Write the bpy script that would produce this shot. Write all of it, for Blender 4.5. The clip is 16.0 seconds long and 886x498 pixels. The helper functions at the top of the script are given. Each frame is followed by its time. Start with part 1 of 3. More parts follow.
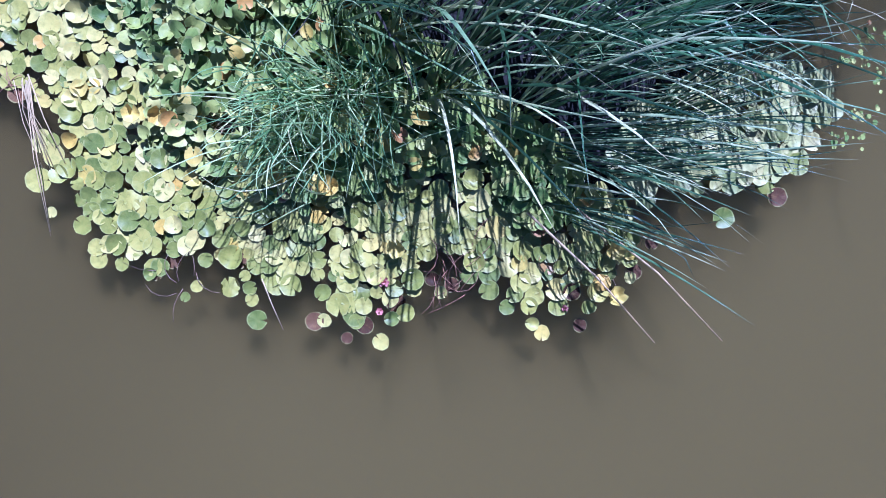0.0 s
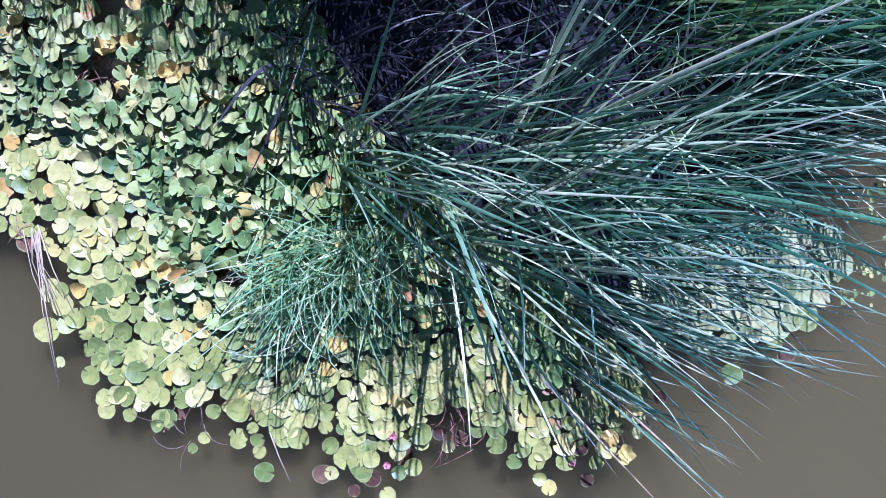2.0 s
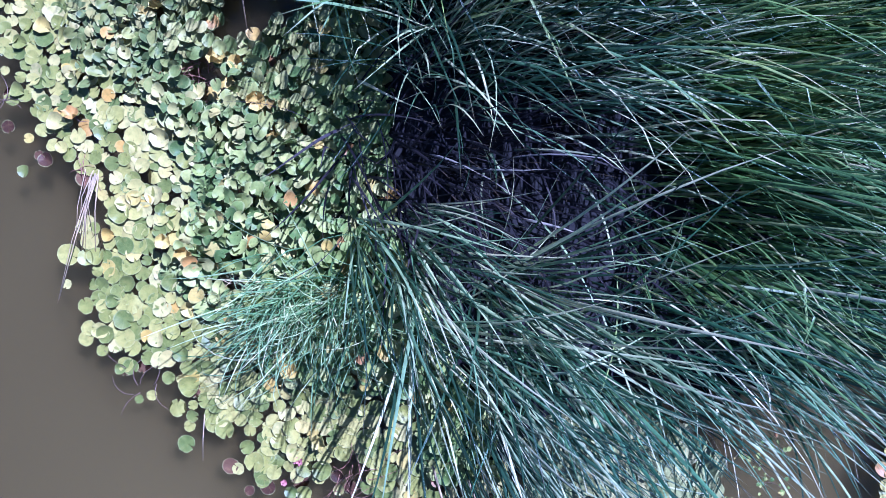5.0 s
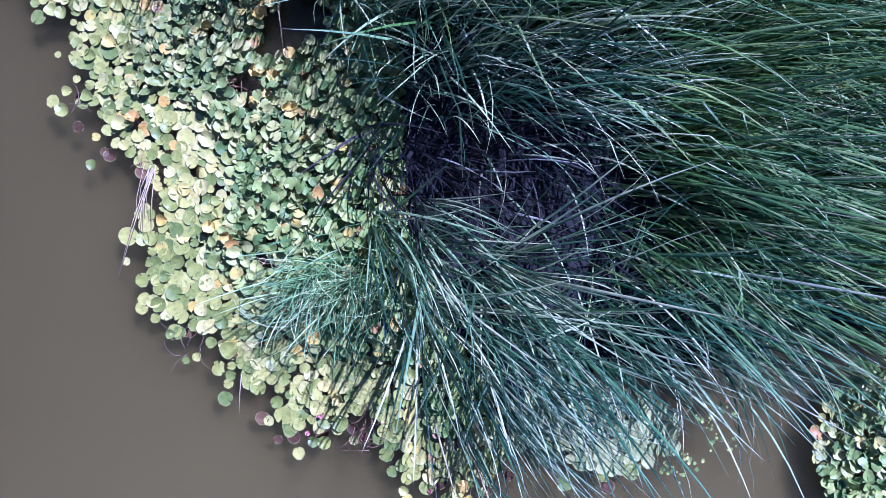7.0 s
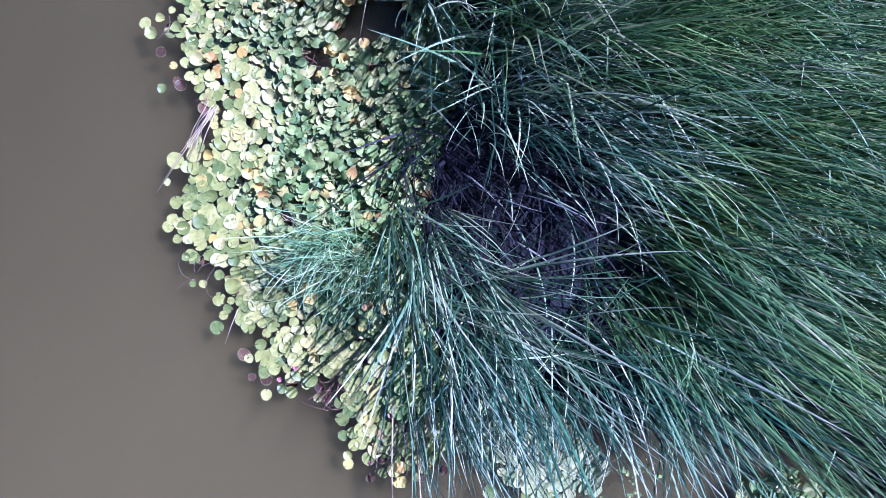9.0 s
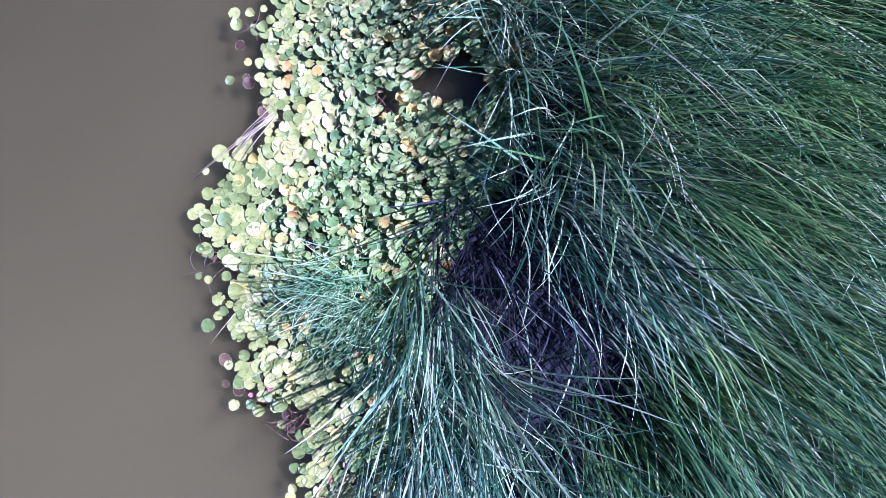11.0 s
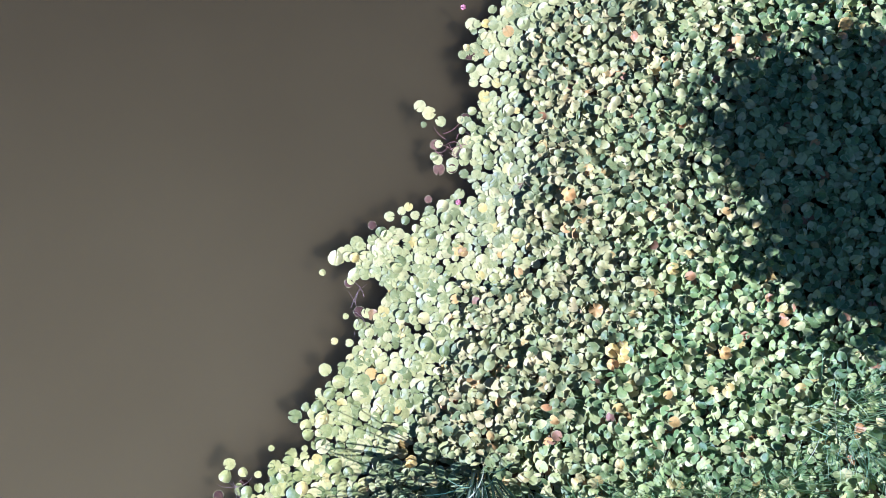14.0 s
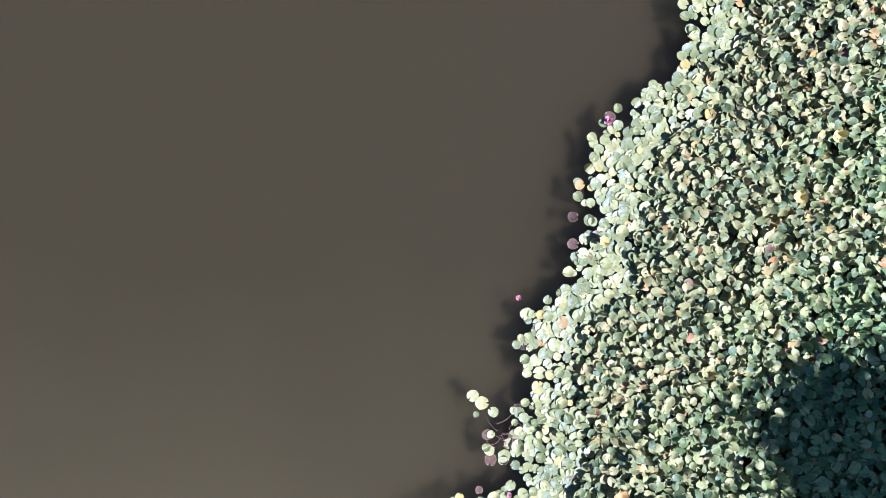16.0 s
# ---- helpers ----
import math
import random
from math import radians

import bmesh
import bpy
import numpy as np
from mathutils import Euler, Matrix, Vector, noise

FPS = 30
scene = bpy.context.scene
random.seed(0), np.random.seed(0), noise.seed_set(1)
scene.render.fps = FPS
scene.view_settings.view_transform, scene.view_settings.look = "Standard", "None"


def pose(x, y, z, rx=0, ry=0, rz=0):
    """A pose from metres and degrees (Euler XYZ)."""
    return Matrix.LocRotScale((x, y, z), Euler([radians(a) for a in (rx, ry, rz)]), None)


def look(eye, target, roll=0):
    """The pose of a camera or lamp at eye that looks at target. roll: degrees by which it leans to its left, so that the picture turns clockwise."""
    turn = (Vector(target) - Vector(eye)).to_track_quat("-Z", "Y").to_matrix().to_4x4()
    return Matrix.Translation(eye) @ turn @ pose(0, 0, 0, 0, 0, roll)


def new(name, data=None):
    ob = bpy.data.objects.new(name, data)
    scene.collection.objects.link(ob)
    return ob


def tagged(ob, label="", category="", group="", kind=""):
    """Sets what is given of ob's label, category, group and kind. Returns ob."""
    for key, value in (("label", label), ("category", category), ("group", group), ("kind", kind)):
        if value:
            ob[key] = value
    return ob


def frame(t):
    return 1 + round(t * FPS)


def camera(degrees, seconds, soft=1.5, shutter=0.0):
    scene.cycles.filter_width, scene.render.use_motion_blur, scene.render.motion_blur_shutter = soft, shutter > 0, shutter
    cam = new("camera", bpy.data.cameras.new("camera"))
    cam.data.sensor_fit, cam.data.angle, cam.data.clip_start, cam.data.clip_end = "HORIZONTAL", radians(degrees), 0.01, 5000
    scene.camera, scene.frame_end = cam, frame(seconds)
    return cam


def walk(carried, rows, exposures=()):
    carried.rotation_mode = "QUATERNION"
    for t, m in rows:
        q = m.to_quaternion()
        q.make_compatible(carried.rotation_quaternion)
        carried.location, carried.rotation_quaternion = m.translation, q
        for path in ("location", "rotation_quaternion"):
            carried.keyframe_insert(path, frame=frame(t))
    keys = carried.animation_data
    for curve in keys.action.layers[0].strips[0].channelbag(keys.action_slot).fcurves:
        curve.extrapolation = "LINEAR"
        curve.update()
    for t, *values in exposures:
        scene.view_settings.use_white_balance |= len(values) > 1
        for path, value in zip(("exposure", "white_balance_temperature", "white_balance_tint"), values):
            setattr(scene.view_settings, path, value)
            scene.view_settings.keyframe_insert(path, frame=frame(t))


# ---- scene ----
cam = camera(72.0, 16.0, soft=0.85)
# a small drone that looks straight down; its gimbal hangs 1.3 degrees off
PATH = [
    (0.0, 0.031, -0.164, 5.272, -0.62),
    (0.5, 0.003, 0.197, 5.261, -0.46),
    (1.0, -0.021, 0.580, 5.265, -0.45),
    (1.5, -0.029, 0.878, 5.291, -0.52),
    (2.0, -0.035, 1.157, 5.300, -0.08),
    (2.5, -0.024, 1.425, 5.291, 4.09),
    (3.0, 0.027, 1.757, 5.346, 11.62),
    (3.5, 0.023, 2.085, 5.258, 22.69),
    (3.7, 0.035, 2.150, 5.160, 23.80),
    (5.8, -0.002, 1.996, 7.005, 25.22),
    (6.0, -0.003, 1.983, 7.129, 25.52),
    (6.5, 0.022, 1.924, 7.195, 25.58),
    (7.0, 0.048, 1.904, 7.249, 25.65),
    (7.5, 0.048, 1.927, 7.750, 25.78),
    (8.0, 0.021, 1.943, 7.974, 26.14),
    (8.2, 0.025, 1.938, 7.977, 28.31),
    (10.3, -0.013, 1.989, 7.863, 59.32),
    (10.5, -0.160, 2.081, 7.898, 59.67),
    (11.0, -0.774, 2.389, 7.933, 60.59),
    (11.5, -1.686, 2.813, 7.850, 69.13),
    (12.0, -2.799, 3.231, 7.829, 71.62),
    (12.5, -3.955, 3.640, 7.821, 72.42),
    (13.0, -5.167, 3.992, 7.844, 74.01),
    (13.5, -6.368, 4.259, 7.861, 85.18),
    (14.0, -7.517, 4.331, 7.865, 90.15),
    (14.5, -8.565, 4.242, 7.883, 90.89),
    (15.0, -9.497, 4.061, 7.900, 91.32),
    (15.5, -10.386, 3.820, 7.920, 91.61),
    (16.0, -11.251, 3.596, 7.945, 91.49),
]
EXPOSURES = [(0.0, 0.80, 4190, 36), (3.5, 0.90, 4100, 41), (7.0, 0.88, 4110, 44), (10.5, 1.16, 4070, 45), (13.0, 1.12, 4240, 38), (16.0, 1.02, 4350, 36)]
walk(cam, [(t, pose(x, y, z, 1.34, -0.18, yaw)) for t, x, y, z, yaw in PATH], EXPOSURES)

# ---- world and sun ----
SUN_AZ, SUN_EL = radians(19.0), radians(50.0)       # azimuth from +y towards +x
world = bpy.data.worlds.new("world")
scene.world = world
world.use_nodes = True
wn, wl = world.node_tree.nodes, world.node_tree.links
sky = wn.new("ShaderNodeTexSky")
sky.sky_type, sky.sun_disc = "NISHITA", False
sky.sun_elevation, sky.sun_rotation = SUN_EL, SUN_AZ
sky.air_density, sky.dust_density, sky.ozone_density = 1.0, 0.2, 4.0
wl.new(sky.outputs["Color"], wn["Background"].inputs["Color"])
wn["Background"].inputs["Strength"].default_value = 0.037
sun_data = bpy.data.lights.new("sun", "SUN")
sun_data.energy, sun_data.angle, sun_data.color = 5.0, radians(0.55), (1.0, 0.94, 0.85)
sun = new("sun", sun_data)
sun_way = Vector((math.sin(SUN_AZ) * math.cos(SUN_EL), math.cos(SUN_AZ) * math.cos(SUN_EL), math.sin(SUN_EL)))
sun.matrix_world = look(sun_way * 40, (0, 0, 0))


# ---- materials ----
def material(name):
    m = bpy.data.materials.new(name)
    m.use_nodes = True
    return m, m.node_tree.nodes, m.node_tree.links, m.node_tree.nodes["Principled BSDF"]


def node(nodes, kind, **values):
    n = nodes.new(kind)
    for key, value in values.items():
        if key in n.inputs:
            n.inputs[key].default_value = value
    return n


def ramp(nodes, stops, interpolation="LINEAR"):
    n = nodes.new("ShaderNodeValToRGB")
    n.color_ramp.interpolation = interpolation
    while len(n.color_ramp.elements) < len(stops):
        n.color_ramp.elements.new(0.5)
    for e, (at, colour) in zip(n.color_ramp.elements, stops):
        e.position, e.color = at, (*colour, 1)
    return n


def maths(nodes, links, op, a, b=None):
    n = nodes.new("ShaderNodeMath")
    n.operation = op
    for i, v in enumerate((a, b)):
        if v is None:
            continue
        if isinstance(v, (int, float)):
            n.inputs[i].default_value = v
        else:
            links.new(v, n.inputs[i])
    return n.outputs[0]


def mixed(nodes, links, factor, a, b, blend="MIX"):
    n = nodes.new("ShaderNodeMix")
    n.data_type, n.blend_type = "RGBA", blend
    for socket, v in ((n.inputs[0], factor), (n.inputs[6], a), (n.inputs[7], b)):
        if isinstance(v, (int, float)):
            socket.default_value = v
        elif isinstance(v, tuple):
            socket.default_value = (*v, 1)
        else:
            links.new(v, socket)
    return n.outputs[2]


def tone_of(nodes, single):
    """A random number for each leaf: by object where it is one, by island where many share a mesh."""
    if single:
        return nodes.new("ShaderNodeObjectInfo").outputs["Random"]
    return nodes.new("ShaderNodeNewGeometry").outputs["Random Per Island"]


def pad_material(name, stops, single, rough=0.45, gloss=0.35, west=None, span=(-4.0, -9.0), inland=None):
    """A lily leaf: waxy, with radial veins, blotches and a paler vein pattern."""
    m, n, l, bsdf = material(name)
    tone = tone_of(n, single)
    base = ramp(n, stops)
    l.new(tone, base.inputs[0])
    base = base.outputs[0]
    if west:
        other = ramp(n, west)
        l.new(tone, other.inputs[0])
        spot = n.new("ShaderNodeNewGeometry")
        axes = n.new("ShaderNodeSeparateXYZ")
        l.new(spot.outputs["Position"], axes.inputs[0])
        patchy = node(n, "ShaderNodeTexNoise", Scale=0.9, Detail=2.0)
        l.new(spot.outputs["Position"], patchy.inputs["Vector"])
        wobble = maths(n, l, "MULTIPLY", maths(n, l, "SUBTRACT", patchy.outputs["Fac"], 0.5), 4.0)

        def reach(value, near, far):
            k = n.new("ShaderNodeMapRange")
            k.inputs["From Min"].default_value, k.inputs["From Max"].default_value = near, far
            l.new(maths(n, l, "ADD", value, wobble), k.inputs["Value"])
            return k.outputs[0]
        share = reach(axes.outputs[0], *span)
        if inland:
            # how far north of the slanting water margin the leaf stands
            off = maths(n, l, "ADD", axes.outputs[1], maths(n, l, "MULTIPLY", axes.outputs[0], 0.41))
            share = maths(n, l, "MULTIPLY", share, reach(off, *inland))
        base = mixed(n, l, share, base, other.outputs[0])
    uv = n.new("ShaderNodeUVMap")
    uv.uv_map = "leaf"
    split = n.new("ShaderNodeSeparateXYZ")
    l.new(uv.outputs[0], split.inputs[0])
    angle = maths(n, l, "ARCTAN2", split.outputs[1], split.outputs[0])
    veins = maths(n, l, "POWER", maths(n, l, "ABSOLUTE", maths(n, l, "COSINE", maths(n, l, "MULTIPLY", angle, 8.0))), 26.0)
    place = n.new("ShaderNodeNewGeometry")
    blotch = node(n, "ShaderNodeTexNoise", Scale=22.0, Detail=4.0, Roughness=0.6)
    l.new(place.outputs["Position"], blotch.inputs["Vector"])
    fine = node(n, "ShaderNodeTexNoise", Scale=140.0, Detail=3.0, Roughness=0.6)
    l.new(place.outputs["Position"], fine.inputs["Vector"])
    spots = ramp(n, [(0.56, (0, 0, 0)), (0.66, (1, 1, 1))])
    l.new(blotch.outputs["Fac"], spots.inputs[0])
    colour = mixed(n, l, maths(n, l, "MULTIPLY", veins, 0.10), base, (0.42, 0.46, 0.2))
    radius = maths(n, l, "SQRT", maths(n, l, "ADD", maths(n, l, "MULTIPLY", split.outputs[0], split.outputs[0]), maths(n, l, "MULTIPLY", split.outputs[1], split.outputs[1])))
    brim = ramp(n, [(0.86, (0, 0, 0)), (0.97, (0.45, 0.45, 0.45))])
    l.new(radius, brim.inputs[0])
    colour = mixed(n, l, brim.outputs[0], colour, (0.46, 0.46, 0.17))
    shade = ramp(n, [(0.3, (0.74, 0.78, 0.74)), (0.7, (1.18, 1.14, 1.1))])
    l.new(blotch.outputs["Fac"], shade.inputs[0])
    colour = mixed(n, l, 1.0, colour, shade.outputs[0], "MULTIPLY")
    colour = mixed(n, l, maths(n, l, "MULTIPLY", spots.outputs[0], 0.22), colour, (0.24, 0.17, 0.05))
    l.new(colour, bsdf.inputs["Base Color"])
    bsdf.inputs["Specular IOR Level"].default_value = gloss
    r = ramp(n, [(0.3, (rough - 0.1,) * 3), (0.7, (rough + 0.14,) * 3)])
    l.new(fine.outputs["Fac"], r.inputs[0])
    l.new(r.outputs[0], bsdf.inputs["Roughness"])
    bump = node(n, "ShaderNodeBump", Strength=0.5, Distance=0.004)
    height = maths(n, l, "ADD", maths(n, l, "MULTIPLY", veins, -0.12), blotch.outputs["Fac"])
    l.new(height, bump.inputs["Height"])
    l.new(bump.outputs[0], bsdf.inputs["Normal"])
    return m


def blade_material(name, stops, single, rough=0.28, gloss=0.5, warm=0.25):
    """A rush or reed blade: a random green, ribbed along its length, straw-coloured at its tip and foot."""
    m, n, l, bsdf = material(name)
    tone = tone_of(n, single)
    base = ramp(n, stops)
    l.new(tone, base.inputs[0])
    uv = n.new("ShaderNodeUVMap")
    uv.uv_map = "leaf"
    split = n.new("ShaderNodeSeparateXYZ")
    l.new(uv.outputs[0], split.inputs[0])
    tip = ramp(n, [(0.0, (0.6, 0.6, 0.6)), (0.10, (0, 0, 0)), (0.9, (0, 0, 0)), (1.0, (0.7, 0.7, 0.7))])
    l.new(split.outputs[1], tip.inputs[0])
    colour = mixed(n, l, tip.outputs[0], base.outputs[0], (0.20, 0.155, 0.085))
    place = n.new("ShaderNodeNewGeometry")
    blotch = node(n, "ShaderNodeTexNoise", Scale=9.0, Detail=4.0)
    l.new(place.outputs["Position"], blotch.inputs["Vector"])
    shade = ramp(n, [(0.3, (0.7, 0.72, 0.7)), (0.7, (1.25, 1.2, 1.15))])
    l.new(blotch.outputs["Fac"], shade.inputs[0])
    colour = mixed(n, l, 1.0, colour, shade.outputs[0], "MULTIPLY")
    patch = node(n, "ShaderNodeTexNoise", Scale=0.55, Detail=2.0)
    l.new(place.outputs["Position"], patch.inputs["Vector"])
    fresh = ramp(n, [(0.44, (0, 0, 0)), (0.60, (warm,) * 3)])
    l.new(patch.outputs["Fac"], fresh.inputs[0])
    colour = mixed(n, l, fresh.outputs[0], colour, mixed(n, l, 1.0, colour, (1.25, 1.15, 0.55), "MULTIPLY"))
    l.new(colour, bsdf.inputs["Base Color"])
    bsdf.inputs["Roughness"].default_value = rough
    bsdf.inputs["Specular IOR Level"].default_value = gloss
    ribs = maths(n, l, "SINE", maths(n, l, "MULTIPLY", split.outputs[0], 30.0))
    bump = node(n, "ShaderNodeBump", Strength=0.35, Distance=0.002)
    l.new(ribs, bump.inputs["Height"])
    l.new(bump.outputs[0], bsdf.inputs["Normal"])
    glow = n.new("ShaderNodeBsdfTranslucent")
    l.new(colour, glow.inputs["Color"])
    both = n.new("ShaderNodeMixShader")
    both.inputs[0].default_value = 0.22
    l.new(bsdf.outputs[0], both.inputs[1])
    l.new(glow.outputs[0], both.inputs[2])
    l.new(both.outputs[0], n["Material Output"].inputs["Surface"])
    return m


def water_material():
    """The pond's clear skin: it mirrors the sky a little and lets light into the silt below."""
    m, n, l, bsdf = material("water_surface")
    place = n.new("ShaderNodeNewGeometry")
    wave = node(n, "ShaderNodeTexNoise", Scale=2.2, Detail=2.0)
    l.new(place.outputs["Position"], wave.inputs["Vector"])
    bump = node(n, "ShaderNodeBump", Strength=0.10, Distance=0.02)
    l.new(wave.outputs["Fac"], bump.inputs["Height"])
    clear = n.new("ShaderNodeBsdfTransparent")
    clear.inputs["Color"].default_value = (0.385, 0.375, 0.345, 1)
    gloss = node(n, "ShaderNodeBsdfGlossy", Roughness=0.04)
    l.new(bump.outputs[0], gloss.inputs["Normal"])
    fresnel = node(n, "ShaderNodeFresnel", IOR=1.33)
    both = n.new("ShaderNodeMixShader")
    l.new(fresnel.outputs[0], both.inputs[0])
    l.new(clear.outputs[0], both.inputs[1])
    l.new(gloss.outputs[0], both.inputs[2])
    l.new(both.outputs[0], n["Material Output"].inputs["Surface"])
    return m


def silt_material():
    """Suspended silt that scatters light within itself; paler towards the east."""
    m, n, l, bsdf = material("silt")
    place = n.new("ShaderNodeNewGeometry")
    cloud = node(n, "ShaderNodeTexNoise", Scale=0.3, Detail=4.0)
    l.new(place.outputs["Position"], cloud.inputs["Vector"])
    split = n.new("ShaderNodeSeparateXYZ")
    l.new(place.outputs["Position"], split.inputs[0])
    east = maths(n, l, "ADD", maths(n, l, "MULTIPLY", split.outputs[0], 0.080), 0.92)
    both = maths(n, l, "ADD", east, maths(n, l, "MULTIPLY", cloud.outputs["Fac"], 0.25))
    tint = ramp(n, [(0.15, (0.280, 0.229, 0.099)), (0.95, (0.604, 0.514, 0.234))])
    l.new(both, tint.inputs[0])
    l.new(tint.outputs[0], bsdf.inputs["Base Color"])
    bsdf.inputs["Roughness"].default_value = 1.0
    bsdf.inputs["Specular IOR Level"].default_value = 0.0
    bsdf.inputs["Subsurface Weight"].default_value = 1.0
    bsdf.inputs["Subsurface Radius"].default_value = (0.75, 0.88, 1.1)
    bsdf.subsurface_method = "BURLEY"
    bsdf.inputs["Subsurface Scale"].default_value = 1.1
    return m


def plain_material(name, dark, light, scale=12.0, rough=0.8, depth=0.004):
    m, n, l, bsdf = material(name)
    place = n.new("ShaderNodeNewGeometry")
    grain = node(n, "ShaderNodeTexNoise", Scale=scale, Detail=5.0, Roughness=0.65)
    l.new(place.outputs["Position"], grain.inputs["Vector"])
    r = ramp(n, [(0.3, dark), (0.7, light)])
    l.new(grain.outputs["Fac"], r.inputs[0])
    l.new(r.outputs[0], bsdf.inputs["Base Color"])
    bsdf.inputs["Roughness"].default_value = rough
    bump = node(n, "ShaderNodeBump", Strength=0.5, Distance=depth)
    l.new(grain.outputs["Fac"], bump.inputs["Height"])
    l.new(bump.outputs[0], bsdf.inputs["Normal"])
    return m


FLOATING = [(0.0, (0.126, 0.165, 0.030)), (0.35, (0.284, 0.285, 0.052)), (0.7, (0.460, 0.402, 0.094)),
            (0.90, (0.536, 0.465, 0.152)), (0.968, (0.567, 0.420, 0.074)), (0.993, (0.483, 0.280, 0.047)), (1.0, (0.231, 0.130, 0.055))]
CREAM = [(0.0, (0.164, 0.182, 0.044)), (0.35, (0.279, 0.278, 0.073)), (0.7, (0.388, 0.365, 0.102)),
         (0.90, (0.463, 0.408, 0.128)), (0.968, (0.518, 0.394, 0.076)), (0.993, (0.459, 0.269, 0.052)), (1.0, (0.207, 0.130, 0.047))]
PALE = [(0.0, (0.244, 0.274, 0.087)), (0.5, (0.361, 0.362, 0.128)), (0.95, (0.451, 0.420, 0.166)), (0.988, (0.451, 0.370, 0.109)), (1.0, (0.270, 0.159, 0.074))]
RAISED = [(0.0, (0.117, 0.154, 0.047)), (0.35, (0.242, 0.248, 0.064)), (0.7, (0.398, 0.348, 0.101)),
          (0.935, (0.482, 0.384, 0.127)), (0.978, (0.551, 0.384, 0.095)), (0.993, (0.477, 0.230, 0.061)), (1.0, (0.220, 0.120, 0.055))]
FRESH = [(0.0, (0.080, 0.145, 0.030)), (0.35, (0.187, 0.262, 0.055)), (0.7, (0.348, 0.385, 0.090)),
         (0.935, (0.482, 0.455, 0.140)), (0.978, (0.556, 0.400, 0.075)), (0.993, (0.449, 0.220, 0.055)), (1.0, (0.214, 0.110, 0.060))]
# Bimodal: pale stops stand in for sunlit glints, near-black ones for shaded blades.
REED = [(0.0, (0.020, 0.047, 0.026)), (0.44, (0.048, 0.110, 0.057)), (0.58, (0.167, 0.304, 0.146)), (0.74, (0.456, 0.568, 0.309)),
        (1.0, (0.763, 0.755, 0.459))]
GREEN_REED = [(0.0, (0.039, 0.087, 0.029)), (0.40, (0.106, 0.208, 0.063)), (0.70, (0.205, 0.336, 0.094)), (0.90, (0.377, 0.463, 0.171)),
              (1.0, (0.604, 0.535, 0.333))]
FRESH_REED = [(0.0, (0.083, 0.182, 0.065)), (0.40, (0.173, 0.351, 0.115)), (0.70, (0.332, 0.546, 0.205)), (1.0, (0.784, 0.780, 0.462))]
RUSH = [(0.0, (0.098, 0.209, 0.082)), (0.5, (0.298, 0.464, 0.200)), (0.85, (0.570, 0.683, 0.338)), (1.0, (0.776, 0.753, 0.430))]
# REED lightened for the sunlit eastern reeds; its pale stops paint glints too.
MINT_REED = [(0.0, (0.026, 0.066, 0.034)), (0.40, (0.066, 0.170, 0.080)), (0.60, (0.175, 0.340, 0.150)), (0.78, (0.440, 0.560, 0.300)), (1.0, (0.800, 0.770, 0.500))]
M_PAD, M_PADS = pad_material("floating_pad", FLOATING, True, west=CREAM), pad_material("floating_pads", FLOATING, False, west=CREAM)
M_PALE, M_PALES = pad_material("pale_pad", PALE, True), pad_material("pale_pads", PALE, False)
M_FRESH, M_FRESHES = pad_material("fresh_leaf", FRESH, True, 0.42), pad_material("fresh_leaves", FRESH, False, 0.42)
M_RAISED, M_RAISEDS = pad_material("raised_leaf", FRESH, True, 0.5, 0.24, west=RAISED, span=(-1.0, -5.5), inland=(5.0, 2.6)), pad_material("raised_leaves", FRESH, False, 0.5, 0.24, west=RAISED, span=(-1.0, -5.5), inland=(5.0, 2.6))
M_REED, M_REEDS = blade_material("reed_blade", REED, True), blade_material("reed_blades", REED, False)
M_MINT, M_MINTS = blade_material("mint_reed_blade", MINT_REED, True), blade_material("mint_reed_blades", MINT_REED, False)
M_FRESHREEDS = blade_material("fresh_reed_blades", FRESH_REED, False, warm=0.5)
M_GREENREED, M_GREENREEDS = blade_material("green_reed_blade", GREEN_REED, True, warm=0.5), blade_material("green_reed_blades", GREEN_REED, False, warm=0.5)
M_RUSH = blade_material("rush_blade", RUSH, True, 0.4, 0.25)
STRAW = [(0.0, (0.42, 0.30, 0.17)), (1.0, (0.74, 0.60, 0.38))]
M_STRAW = blade_material("straw", STRAW, False, 0.6, 0.15)
M_SEDGE = blade_material("sedge", [(0.0, (0.09, 0.18, 0.05)), (0.7, (0.21, 0.34, 0.10)), (1.0, (0.38, 0.44, 0.18))], False, 0.35)
M_PALESEDGE = blade_material("pale_sedge", RUSH, False, 0.35)
# Dead reeds coloured near black, which puts the strip's shade into the blades.
M_SHADEDDEAD = blade_material("shaded_dead_reed", [(0.0, (0.010, 0.011, 0.014)), (0.72, (0.024, 0.021, 0.028)), (0.93, (0.07, 0.064, 0.072)), (1.0, (0.55, 0.51, 0.48))], False, 0.6, 0.15)
DEAD = [(0.0, (0.046, 0.020, 0.012)), (0.6, (0.090, 0.042, 0.024)), (1.0, (0.170, 0.090, 0.045))]
M_DEAD = pad_material("sunken_pad", DEAD, True, 0.5, 0.12)
GOLD = [(0.0, (0.66, 0.53, 0.12)), (0.65, (0.64, 0.44, 0.09)), (1.0, (0.46, 0.24, 0.06))]
M_GOLD = pad_material("withered_leaf", GOLD, True, 0.5)
M_WATER = water_material()
M_MUD = plain_material("pond_mud", (0.035, 0.028, 0.020), (0.075, 0.060, 0.042), 6.0)
# Near black so that the mat under the reeds reads as their shade.
M_ROOTSHADE = plain_material("root_shade", (0.006, 0.006, 0.007), (0.016, 0.014, 0.014), 14.0, 0.9, 0.02)
